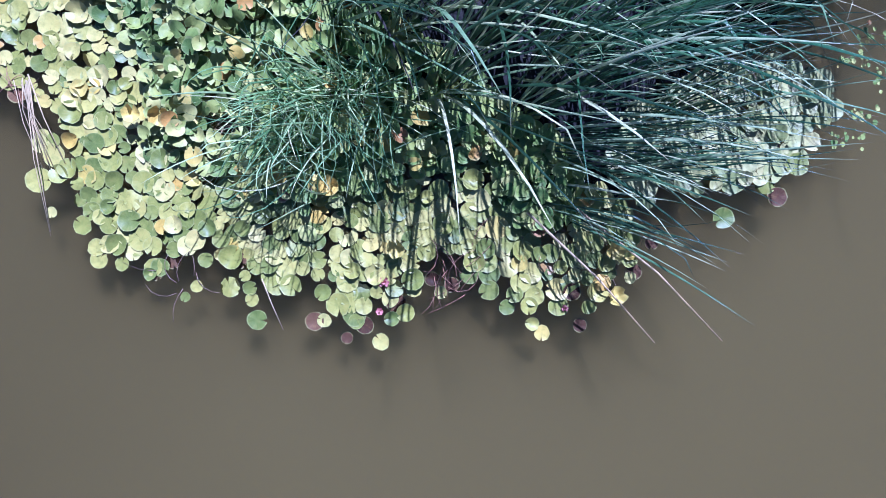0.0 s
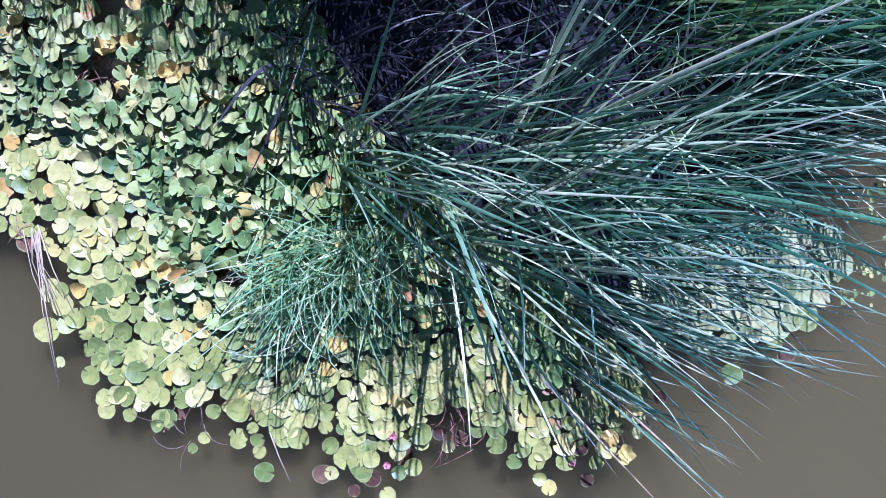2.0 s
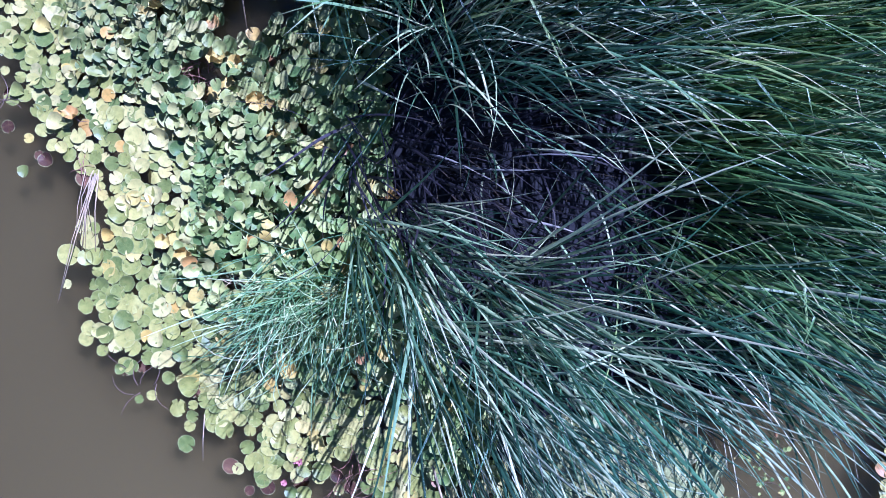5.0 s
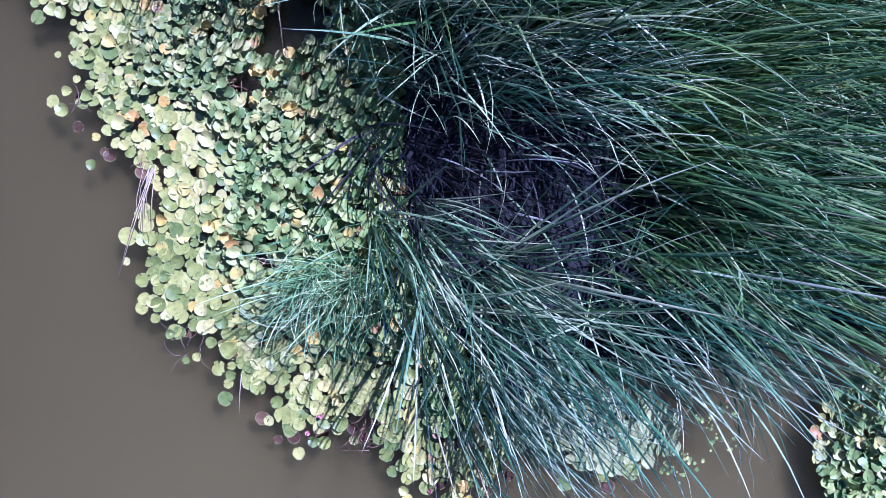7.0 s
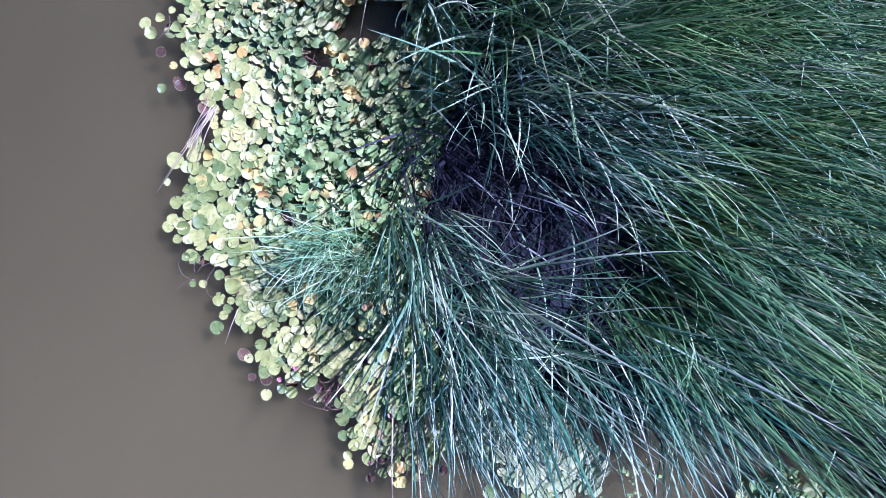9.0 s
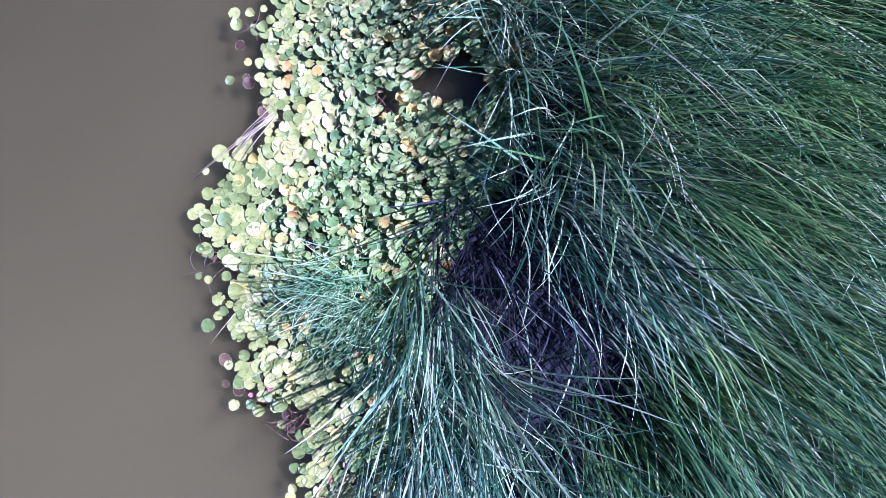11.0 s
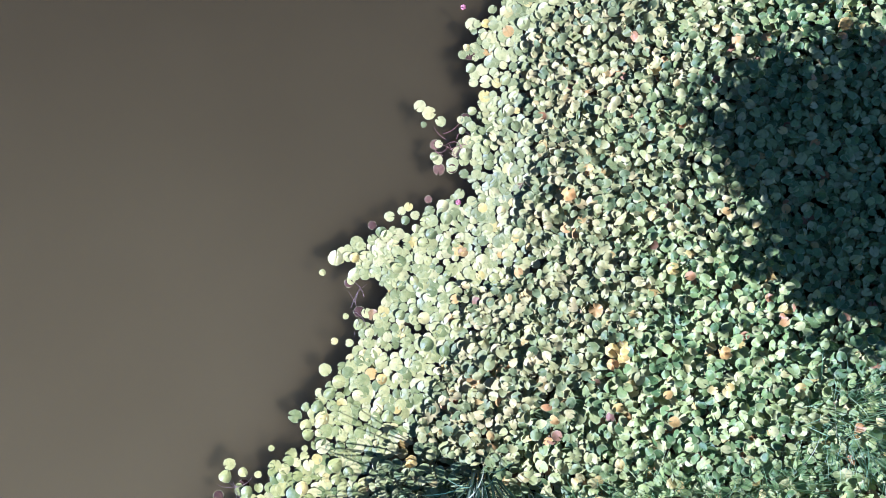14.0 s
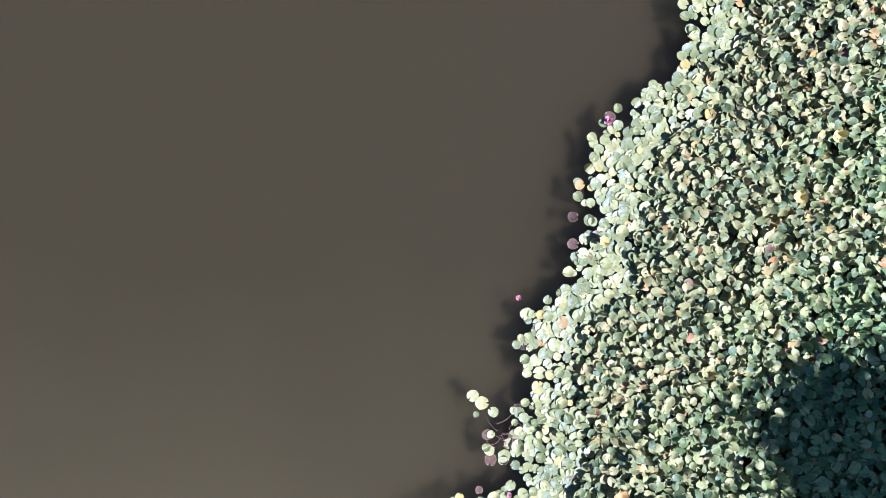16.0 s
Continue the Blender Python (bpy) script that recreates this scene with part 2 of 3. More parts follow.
M_BARK = plain_material("bark", (0.06, 0.045, 0.03), (0.16, 0.12, 0.09), 18.0)
M_TREE = pad_material("tree_leaves", [(0.0, (0.035, 0.080, 0.025)), (1.0, (0.085, 0.130, 0.045))], False, 0.5)
M_PINK = plain_material("lily_petal", (0.46, 0.12, 0.11), (0.68, 0.36, 0.32), 60.0, 0.5, 0.001)
M_STEM = plain_material("stem", (0.13, 0.075, 0.05), (0.25, 0.17, 0.10), 40.0, 0.5, 0.001)
M_TWIG = plain_material("red_stalk", (0.22, 0.09, 0.05), (0.40, 0.22, 0.12), 40.0, 0.6, 0.001)


# ---- mesh helpers ----
rng = np.random.RandomState(7)


def mesh_of(name, verts, faces, mat, uv=None, smooth=True):
    me = bpy.data.meshes.new(name)
    me.from_pydata([tuple(v) for v in verts], [], [tuple(f) for f in faces])
    me.materials.append(mat)
    if uv is not None:
        layer = me.uv_layers.new(name="leaf")
        loops = np.empty(len(me.loops), dtype=np.int32)
        me.loops.foreach_get("vertex_index", loops)
        layer.data.foreach_set("uv", np.asarray(uv, dtype=np.float32)[loops].ravel())
    if smooth:
        me.polygons.foreach_set("use_smooth", np.ones(len(me.polygons), dtype=bool))
    me.update()
    return me


def child(name, me, parent, label="", kind=""):
    ob = new(name, me)
    ob.parent = parent
    return tagged(ob, label, kind=kind)


def thing(name, at, label, category, group="", kind=""):
    return tagged(place_at(new(name), at), label, category, group, kind)


def place_at(ob, at):
    ob.location = at
    return ob


def leaf_template(r, notch=0.30, cup=0.10, ruffle=0.03, rim=16):
    """A unit lily leaf with its cleft: centre, a middle ring and a wavy rim. Returns vertices, faces and flat coordinates."""
    gap = notch * (0.6 + 0.8 * r.rand())
    a = np.linspace(gap / 2, 2 * math.pi - gap / 2, rim)
    inner = np.linspace(gap / 9, 2 * math.pi - gap / 9, rim)
    wob = 1 + 0.03 * np.sin(3 * a + 6 * r.rand()) + 0.025 * np.sin(7 * a + 6 * r.rand())
    slant = 0.5 * r.randn()
    verts, flat = [(0.04, 0, 0)], [(0.04, 0)]
    for k, radius in enumerate((0.55, 1.0)):
        for angle, w in zip(a if k else inner, wob):
            edge = w if k else 1.0
            x, y = radius * edge * math.cos(angle), 0.96 * radius * edge * math.sin(angle)
            fold = slant * 0.3 * abs(y) * radius
            z = cup * radius ** 2.2 + fold + (ruffle * math.sin(5 * angle + 7 * slant) + 0.5 * ruffle * math.sin(9 * angle)) * radius ** 3
            verts.append((x, y, z))
            flat.append((x, y))
    faces = []
    for i in range(rim - 1):
        faces.append((0, 1 + i, 2 + i))
        faces.append((1 + i, 1 + rim + i, 2 + rim + i, 2 + i))
    return np.array(verts), faces, np.array(flat)


def arrow_template(r, fold, cup, rim=14):
    """A leaf that stands out of the water: folded along its midrib, with a blunt tip and two lobes."""
    a = np.linspace(0.16, 2 * math.pi - 0.16, rim)
    verts, flat = [(0.15, 0, 0)], [(0.15, 0)]
    droop, twist = 0.35 * r.randn(), 0.25 * r.randn()
    for k, radius in enumerate((0.55, 1.0)):
        for angle in a:
            long = 0.98 + 0.26 * math.exp(-((angle - math.pi) / 0.5) ** 2) + 0.03 * r.randn() * k
            x, y = 1.02 * radius * long * math.cos(angle), 0.97 * radius * long * math.sin(angle)
            z = fold * abs(y) + cup * radius ** 2 * 0.3 - droop * 0.35 * x * x + twist * x * y + 0.06 * k * math.sin(5 * angle + 9 * twist)
            verts.append((x, y, z))
            flat.append((x, y))
    faces = []
    for i in range(rim - 1):
        faces.append((0, 1 + i, 2 + i))
        faces.append((1 + i, 1 + rim + i, 2 + rim + i, 2 + i))
    return np.array(verts), faces, np.array(flat)


FLAT_KINDS = [leaf_template(rng, 0.34, 0.10, 0.05, 18) for _ in range(8)]
RAISED_KINDS = [arrow_template(rng, f, c) for f, c in ((0.2, 0.3), (0.36, 0.2), (0.1, -0.7), (0.5, 0.0), (-0.2, 0.4), (0.28, 0.7), (0.05, 1.0), (-0.3, -0.3))]
CURLED_KINDS = [leaf_template(rng, 0.5, c, 0.30) for c in (0.7, -0.5, 0.9)]


def leaf_pose(x, y, z, size, turn, tilt, way):
    """A leaf of a radius, turned, then tilted towards an azimuth."""
    m = Matrix.Rotation(way, 3, "Z") @ Matrix.Rotation(tilt, 3, "Y") @ Matrix.Rotation(turn - way, 3, "Z")
    return Matrix.LocRotScale((x, y, z), m.to_quaternion(), (size, size, size))


def joined_leaves(name, kinds, poses, mat):
    verts, faces, uv, base = [], [], [], 0
    for i, m in enumerate(poses):
        v, f, flat = kinds[i % len(kinds)]
        a = np.array(m)
        verts.append(v @ a[:3, :3].T + a[:3, 3])
        uv.append(flat)
        faces += [tuple(base + k for k in face) for face in f]
        base += len(v)
    return mesh_of(name, np.concatenate(verts), faces, mat, np.concatenate(uv))


def blades(root, length, width, way, lean, bend, twist, kink, rings=8):
    """Ribbons with a folded cross-section that rise, lean and arch over. All arguments are arrays, one value a blade."""
    n = len(length)
    s = np.linspace(0, 1, rings)
    theta = lean[:, None] + bend[:, None] * s[None] ** 1.5
    theta += np.where((kink[:, None] > 0) & (s[None] > kink[:, None]), 1.3, 0.0)
    step = length[:, None] / (rings - 1)
    out = np.concatenate([np.zeros((n, 1)), np.cumsum(np.sin(theta[:, :-1]) * step, 1)], 1)
    up = np.concatenate([np.zeros((n, 1)), np.cumsum(np.cos(theta[:, :-1]) * step, 1)], 1)
    sway = way[:, None] + 0.25 * twist[:, None] * s[None] ** 2
    mid = np.stack([root[:, 0, None] + out * np.cos(sway), root[:, 1, None] + out * np.sin(sway), np.maximum(root[:, 2, None] + up, 0.012)], -1)
    turn = way[:, None] + math.pi / 2 + twist[:, None] * (0.5 + s[None])
    side = np.stack([np.cos(turn), np.sin(turn), 0.2 * np.sin(turn * 2)], -1)
    wide = (0.5 * width[:, None] * np.minimum(1, 0.55 + 2.5 * s[None]) * (1 - s[None] ** 3.5) + 0.0006)[..., None]
    fold = np.stack([-np.cos(sway) * np.cos(theta), -np.sin(sway) * np.cos(theta), np.sin(theta)], -1)
    verts = np.stack([mid - side * wide, mid + fold * wide * 0.45, mid + side * wide], 2).reshape(-1, 3)
    uv = np.stack(np.broadcast_arrays(np.array([0.0, 0.5, 1.0])[None, None], s[None, :, None] + np.zeros((n, 1, 1))), -1).reshape(-1, 2)
    i = (np.arange(n) * rings * 3)[:, None, None] + (np.arange(rings - 1) * 3)[None, :, None] + np.arange(2)[None, None]
    faces = np.stack([i, i + 1, i + 4, i + 3], -1).reshape(-1, 4)
    return verts, faces.tolist(), uv


def inside(poly, x, y):
    """Which of the points lie inside a polygon."""
    hit = np.zeros(len(x), dtype=bool)
    for (x0, y0), (x1, y1) in zip(poly, poly[1:] + poly[:1]):
        cross = (y0 > y) != (y1 > y)
        hit ^= cross & (x < (x1 - x0) * (y - y0) / (y1 - y0 + 1e-12) + x0)
    return hit


def depth_in(poly, x, y, count):
    """Distance to the first `count` edges of a polygon (its water margin)."""
    best = np.full(len(x), 1e9)
    for (x0, y0), (x1, y1) in list(zip(poly, poly[1:]))[:count]:
        dx, dy = x1 - x0, y1 - y0
        k = np.clip(((x - x0) * dx + (y - y0) * dy) / (dx * dx + dy * dy), 0, 1)
        best = np.minimum(best, np.hypot(x - x0 - k * dx, y - y0 - k * dy))
    return best


def spread(poly, gap, r, tries):
    """Random points inside a polygon that keep about a gap from one another."""
    xs, ys = [p[0] for p in poly], [p[1] for p in poly]
    x, y = r.uniform(min(xs), max(xs), tries), r.uniform(min(ys), max(ys), tries)
    keep = inside(poly, x, y)
    grid, got = {}, []
    for px, py in zip(x[keep], y[keep]):
        cell = (int(px // gap), int(py // gap))
        near = [q for i in (-1, 0, 1) for j in (-1, 0, 1) for q in grid.get((cell[0] + i, cell[1] + j), ())]
        if all((px - a) ** 2 + (py - b) ** 2 > gap * gap for a, b in near):
            grid.setdefault(cell, []).append((px, py))
            got.append((px, py))
    return np.array(got)


# ---- the pond ----
def ground_height(x, y):
    def rise(v, a, b):
        k = min(1.0, max(0.0, (v - a) / (b - a)))
        return k * k * (3 - 2 * k)
    bank = max(rise(y, 10.8, 13.5), rise(-y, 55, 60), rise(x, 60, 66), rise(-x, 70, 76))
    return -0.9 + 1.5 * bank + 0.06 * noise.noise((x * 0.4, y * 0.4, 0))


def build_ground():
    far = [-1500, -600, -250, -120]
    xs = far + list(range(-90, 90, 4)) + [-v for v in reversed(far)]
    ys = far + list(range(-80, -8, 6)) + [v * 0.75 - 8 for v in range(40)] + list(range(24, 90, 6)) + [-v for v in reversed(far)]
    verts = [(x, y, ground_height(x, y)) for y in ys for x in xs]
    w = len(xs)
    faces = [(j * w + i, j * w + i + 1, (j + 1) * w + i + 1, (j + 1) * w + i) for j in range(len(ys) - 1) for i in range(w - 1)]
    ob = new("ground", mesh_of("ground", verts, faces, M_MUD))
    tagged(ob, "dark mud bed and bank of the pond", "ground", kind="structure")
    x0, x1, y0, y1 = -74, 64, -58.5, 12.6

    def sheet(name, z, mat):
        return new(name, mesh_of(name, [(x0, y0, z), (x1, y0, z), (x1, y1, z), (x0, y1, z)], [(0, 1, 2, 3)], mat))
    water = tagged(sheet("water", 0, M_WATER), "still turbid brown pond water", "water", kind="structure")
    sheet("silt", -0.28, silt_material()).parent = water


build_ground()

# margins of the lily bed, from west to east
WEST_MARGIN = [(-16.0, 7.6), (-14.7, 6.7), (-14.4, 6.9), (-14.0, 6.6), (-13.3, 6.0), (-13.0, 5.7), (-12.3, 5.35), (-11.95, 5.6),
               (-11.5, 5.35), (-11.1, 5.5), (-10.95, 5.2), (-10.65, 4.65), (-10.2, 4.8), (-9.7, 4.85), (-9.35, 4.8), (-9.14, 4.4), (-8.8, 4.45),
               (-8.45, 4.8), (-8.28, 4.25), (-8.0, 3.72), (-7.8, 3.25), (-7.6, 2.98), (-7.3, 3.22), (-7.2, 3.55), (-6.7, 3.2),
               (-6.3, 3.1), (-5.8, 2.63), (-5.56, 2.5), (-5.23, 2.68), (-5.04, 2.31), (-4.8, 2.1), (-4.48, 1.7), (-4.0, 1.45), (-3.5, 1.4)]
FRONT_MARGIN = [(-3.37, 1.16), (-3.3, 0.75), (-3.18, 0.4), (-3.05, 0.16), (-2.85, 0.0), (-2.6, -0.05), (-2.16, -0.1), (-1.82, 0.0), (-1.6, -0.4), (-1.0, -0.44),
                (-0.85, -0.58), (-0.63, -0.63), (-0.39, -0.49), (-0.2, -0.33), (-0.05, -0.15), (0.12, -0.1), (0.28, -0.41), (0.56, -0.46),
                (0.8, -0.56), (1.05, -0.57), (1.4, -0.45), (1.62, -0.1), (1.72, 0.15)]
BED_BACK = [(1.3, 0.6), (0.8, 1.05), (0.2, 1.5), (-0.5, 2.1), (-0.85, 2.75), (-1.25, 3.6), (-1.8, 4.4), (-3.2, 5.0), (-3.6, 6.5), (-3.2, 8.0), (-2.6, 11.2), (-16.0, 11.2)]
BED = WEST_MARGIN + FRONT_MARGIN + BED_BACK
MARGIN_EDGES = len(WEST_MARGIN) + len(FRONT_MARGIN) - 1
HOLE = [(-2.85, 3.05), (-3.05, 3.28), (-3.1, 3.6), (-3.0, 3.95), (-2.5, 4.2), (-2.3, 3.75), (-2.6, 3.35)]
EAST = [(1.5, 0.6), (1.75, 0.35), (2.1, 0.42), (2.45, 0.48), (2.75, 0.50), (3.05, 0.62), (3.3, 0.85), (3.45, 1.1), (3.4, 1.4), (3.0, 1.55), (2.3, 1.4), (1.6, 1.1)]
FAR_EAST = [(4.80, 2.30), (5.02, 1.75), (5.25, 1.5), (5.5, 1.3), (6.2, 1.0), (7.5, 1.2), (7.8, 3.0), (6.0, 3.3), (5.0, 2.9)]


# withered leaves: x, y, height above the water
GOLDEN = [(-0.85, 1.33, 0.16), (-0.92, 0.50, 0.08), (-1.07, 0.51, 0.08), (-0.34, -0.02, 0.05), (-2.86, 2.98, 0.08), (-2.69, 2.83, 0.09), (-2.66, 3.02, 0.08), (-2.33, 2.76, 0.14),
          (-2.78, 2.66, 0.08), (-3.13, 3.61, 0.09), (-3.30, 3.96, 0.10), (-2.54, 4.12, 0.10), (-3.60, 3.23, 0.09), (-3.95, 1.87, 0.04), (-1.45, 2.20, 0.16), (-2.57, 1.13, 0.08), (-2.33, 1.12, 0.10),
          (-4.33, 3.56, 0.12), (-5.04, 3.94, 0.12), (1.50, -0.05, 0.04), (1.40, -0.34, 0.03), (1.49, -0.46, 0.03)]
GOLDEN_WEST = [(-6.38, 6.55, 0.20), (-6.30, 6.62, 0.22), (-6.45, 6.46, 0.21), (-6.28, 6.47, 0.20), (-6.5, 6.62, 0.20), (-9.93, 7.01, 0.16), (-7.45, 7.21, 0.2), (-6.94, 6.26, 0.2), (-11.57, 5.67, 0.05),
               (-6.41, 7.83, 0.22), (-6.03, 4.74, 0.12), (-10.53, 9.38, 0.22), (-13.02, 8.61, 0.2), (-14.07, 8.30, 0.2), (-12.22, 8.11, 0.2), (-8.39, 5.91, 0.15), (-8.69, 6.19, 0.15)]
# gaps in the leaves: x, y, radius
CLEARINGS = [(-2.93, 2.82, 0.20), (-6.38, 6.54, 0.10), (-1.75, 1.05, 0.12), (0.10, -0.22, 0.16), (-9.05, 4.42, 0.12)] + [(x, y, 0.065) for x, y, z in GOLDEN + GOLDEN_WEST]


def lily_colony(name, label, poly, edges, seed, single_box, hole=None, calm=0.45, west=-99, east=99, size=0.090, pads=None, leaves=None):
    """A colony of water lilies: flat pads afloat at the margin, crowded leaves that stand out of the water further in."""
    r = np.random.RandomState(seed)
    home = thing(name, (0, 0, 0), label, "water lilies", "lily colonies")
    one_mat, many_mat = pads or (M_PAD, M_PADS)
    one_leaf, many_leaf = leaves or (M_RAISED, M_RAISEDS)
    flat_me = [mesh_of("lily_pad", k[0], k[1], one_mat, k[2]) for k in FLAT_KINDS]
    tall_me = [mesh_of("lily_leaf", k[0], k[1], one_leaf, k[2]) for k in RAISED_KINDS]
    a, b, c, e = single_box
    for key, gap, singles in (("lily_pad", 1.02 * size, flat_me), ("lily_leaf", 0.80 * size, tall_me)):
        pts = spread(poly, gap, r, int(150000 if len(poly) > 30 else 8000))
        x, y = pts[:, 0], pts[:, 1]
        if hole:
            keep = ~inside(hole, x, y)
            x, y = x[keep], y[keep]
        keep = (x >= west) & (x < east)
        x, y = x[keep], y[keep]
        for gx, gy, reach in CLEARINGS:
            keep = np.hypot(x - gx, y - gy) > reach
            x, y = x[keep], y[keep]
        d = depth_in(poly, x, y, edges)
        rest, count = [], 0
        for i, (px, py) in enumerate(zip(x, y)):
            quiet = calm + (-0.1 if px > -2.3 else 0.1 if px > -5.0 else 0.4 if px > -8.0 else -0.1)
            inner = (d[i] - quiet) / 1.1 + 0.45 * noise.noise((px * 1.3, py * 1.3, 2)) + 0.25 * noise.noise((px * 5, py * 5, 4))
            deep = min(1.0, max(0.0, inner))
            if key == "lily_pad":
                if inner > 0.36 or (d[i] < 0.12 and r.rand() < 0.35):
                    continue
                lift = 0.03 * deep * r.rand()
                m = leaf_pose(px, py, 0.006 + 0.02 * r.rand() + lift, size * min(1.25, max(0.55, r.normal(0.97, 0.17))), r.uniform(0, 6.28), abs(r.normal(0, 0.11 + 0.45 * deep)), r.uniform(0, 6.28))
            else:
                if inner < 0.32:
                    continue
                tilt = min(abs(r.normal(0.25, 0.35)) + 0.12 * deep, 1.2)
                m = leaf_pose(px, py, 0.03 + 0.20 * deep * r.rand() + 0.05 * deep, size * r.uniform(0.74, 1.14) * 0.86, r.uniform(0, 6.28), tilt, r.uniform(0, 6.28))
            if a < px < b and c < py < e and count < 300:
                child(key, singles[i % 8], home).matrix_basis = m
                count += 1
            else:
                rest.append(m)
            if key == "lily_leaf" and deep > 0.2 and r.rand() < 0.95:
                rest.append(leaf_pose(px + r.normal(0, 0.05), py + r.normal(0, 0.05), 0.02 + 0.08 * r.rand(), size * r.uniform(0.7, 1.0), r.uniform(0, 6.28), r.uniform(0.1, 0.7), r.uniform(0, 6.28)))
        if rest:
            many = key.replace("leaf", "leave") + "s"
            kinds, mat = (FLAT_KINDS, many_mat) if key == "lily_pad" else (RAISED_KINDS, many_leaf)
            child(many, joined_leaves(many, kinds, rest, mat), home, kind="stuff")
    return home


west_colony = None
for k, (x0, x1, y0, y1) in enumerate([(-3.45, 9, -0.8, 0.9), (-6.6, -3.45, 1.2, 3.4), (-10.6, -6.6, 2.8, 4.9), (-99, -10.6, 4.5, 6.6)]):
    bed = lily_colony("water_lily_bed", "broad bed of yellow-green water lilies on brown pond water", BED, MARGIN_EDGES, 11, (x0, x1, y0, y1), HOLE, 0.45, x0, x1, (0.085, 0.077, 0.070, 0.070)[k], None, None)
    west_colony = west_colony or bed
east_colony = lily_colony("water_lily_patch", "small patch of pale lily pads beside the leaning reeds", EAST, 8, 12, (1, 4, 0, 3), None, 1.0, size=0.095, pads=(M_PALE, M_PALES))
far_colony = lily_colony("water_lily_patch", "green lily patch beyond a gap of dark water", FAR_EAST, 5, 13, (4, 6, 1, 2.5), None, -0.2, size=0.080, leaves=(M_FRESH, M_FRESHES))

# pads that float free of the beds: x, y, radius
STRAYS = [(-3.43, 0.59, 0.115), (-3.25, 0.64, 0.085), (-3.32, 0.31, 0.05), (-2.91, -0.10, 0.08), (-2.82, 0.03, 0.085), (-2.59, 0.0, 0.08), (-1.79, -0.35, 0.09),
          (-2.17, -0.43, 0.045), (-2.07, -0.34, 0.055), (-4.80, 1.60, 0.085), (-4.95, 1.64, 0.08), (-4.62, 1.78, 0.075), (2.47, 0.20, 0.095), (3.12, 0.66, 0.105), (2.85, 0.49, 0.09),
          (-5.56, 2.47, 0.09), (-6.15, 2.85, 0.085), (-7.58, 2.98, 0.10), (-9.55, 4.05, 0.08), (-9.46, 4.17, 0.09), (-9.35, 4.32, 0.07), (-9.31, 4.10, 0.04)]
stray_meshes = [mesh_of("lily_pad", k[0], k[1], M_PAD, k[2]) for k in FLAT_KINDS]
for i, (x, y, size) in enumerate(STRAYS):
    ob = child("lily_pad", stray_meshes[i % 8], west_colony)
    ob.matrix_basis = leaf_pose(x, y, 0.014, size, 2.4 * i, 0.02, 1.3 * i)

# loose pads and dying ones along the margin
loose = np.random.RandomState(17)
DYING = []
margin = WEST_MARGIN + FRONT_MARGIN
for (x0, y0), (x1, y1) in zip(margin, margin[1:]):
    length = math.hypot(x1 - x0, y1 - y0)
    for k in range(int(length * 7 + loose.rand())):
        s = loose.rand()
        x, y = x0 + s * (x1 - x0), y0 + s * (y1 - y0)
        off = abs(loose.normal(0, 0.10)) + 0.02
        x, y = x + off * (y1 - y0) / length, y - off * (x1 - x0) / length
        if loose.rand() < 0.09:
            DYING.append((x, y, loose.uniform(0.05, 0.08)))
        elif noise.noise((x * 1.7, y * 1.7, 9)) > -0.05:
            ob = child("lily_pad", stray_meshes[k % 8], west_colony)
            ob.matrix_basis = leaf_pose(x, y, 0.012, loose.uniform(0.04, 0.075) * (1.2 if x > -4 else 1.0), 6.28 * loose.rand(), 0.05 * loose.rand(), 6.28 * loose.rand())


# ---- reeds ----
REED_BED = [(1.10, 0.30), (0.95, 0.95), (-0.05, 1.30), (-0.80, 1.70), (-1.15, 2.5), (-1.6, 3.4), (-2.0, 4.1), (-3.0, 4.45), (-4.1, 4.4), (-4.85, 4.65), (-4.85, 5.4),
            (-4.4, 6.2), (-3.6, 7.5), (-3.0, 10.5), (7.5, 10.5), (7.5, 4.0), (5.2, 3.55), (4.1, 3.2), (3.3, 2.3), (2.2, 1.75), (1.65, 0.55)]


EAST_WAY = radians(-12)


def reed_numbers(pts, out, r, height=2.5, wind=1.0, stray=0.26):
    """Blades of a tussock: they fan out of its middle and lean with the wind to the east."""
    n = len(pts)
    root = np.column_stack([pts, np.full(n, -0.05)])
    length = height * r.uniform(0.66, 1.16, n)
    width = r.uniform(0.015, 0.031, n)
    push = np.column_stack([np.full(n, math.cos(EAST_WAY)), np.full(n, math.sin(EAST_WAY))]) * 0.95 * wind + 0.50 * out + stray * r.randn(n, 2)
    way = np.arctan2(push[:, 1], push[:, 0])
    lean = 0.34 * np.hypot(push[:, 0], push[:, 1]) + 0.06 * np.abs(r.randn(n))
    bend = np.abs(r.normal(0.72, 0.30, n)) * (0.5 + 0.5 * wind)
    kink = np.where(r.rand(n) < 0.06, r.uniform(0.45, 0.85, n), 0.0)
    return root, length, width, way, lean, bend, 0.75 * r.randn(n), kink


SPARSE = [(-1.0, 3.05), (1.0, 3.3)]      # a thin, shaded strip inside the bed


def first_of(cases, other):
    """The value of the first case that holds."""
    return next((value for holds, value in cases if holds), other)


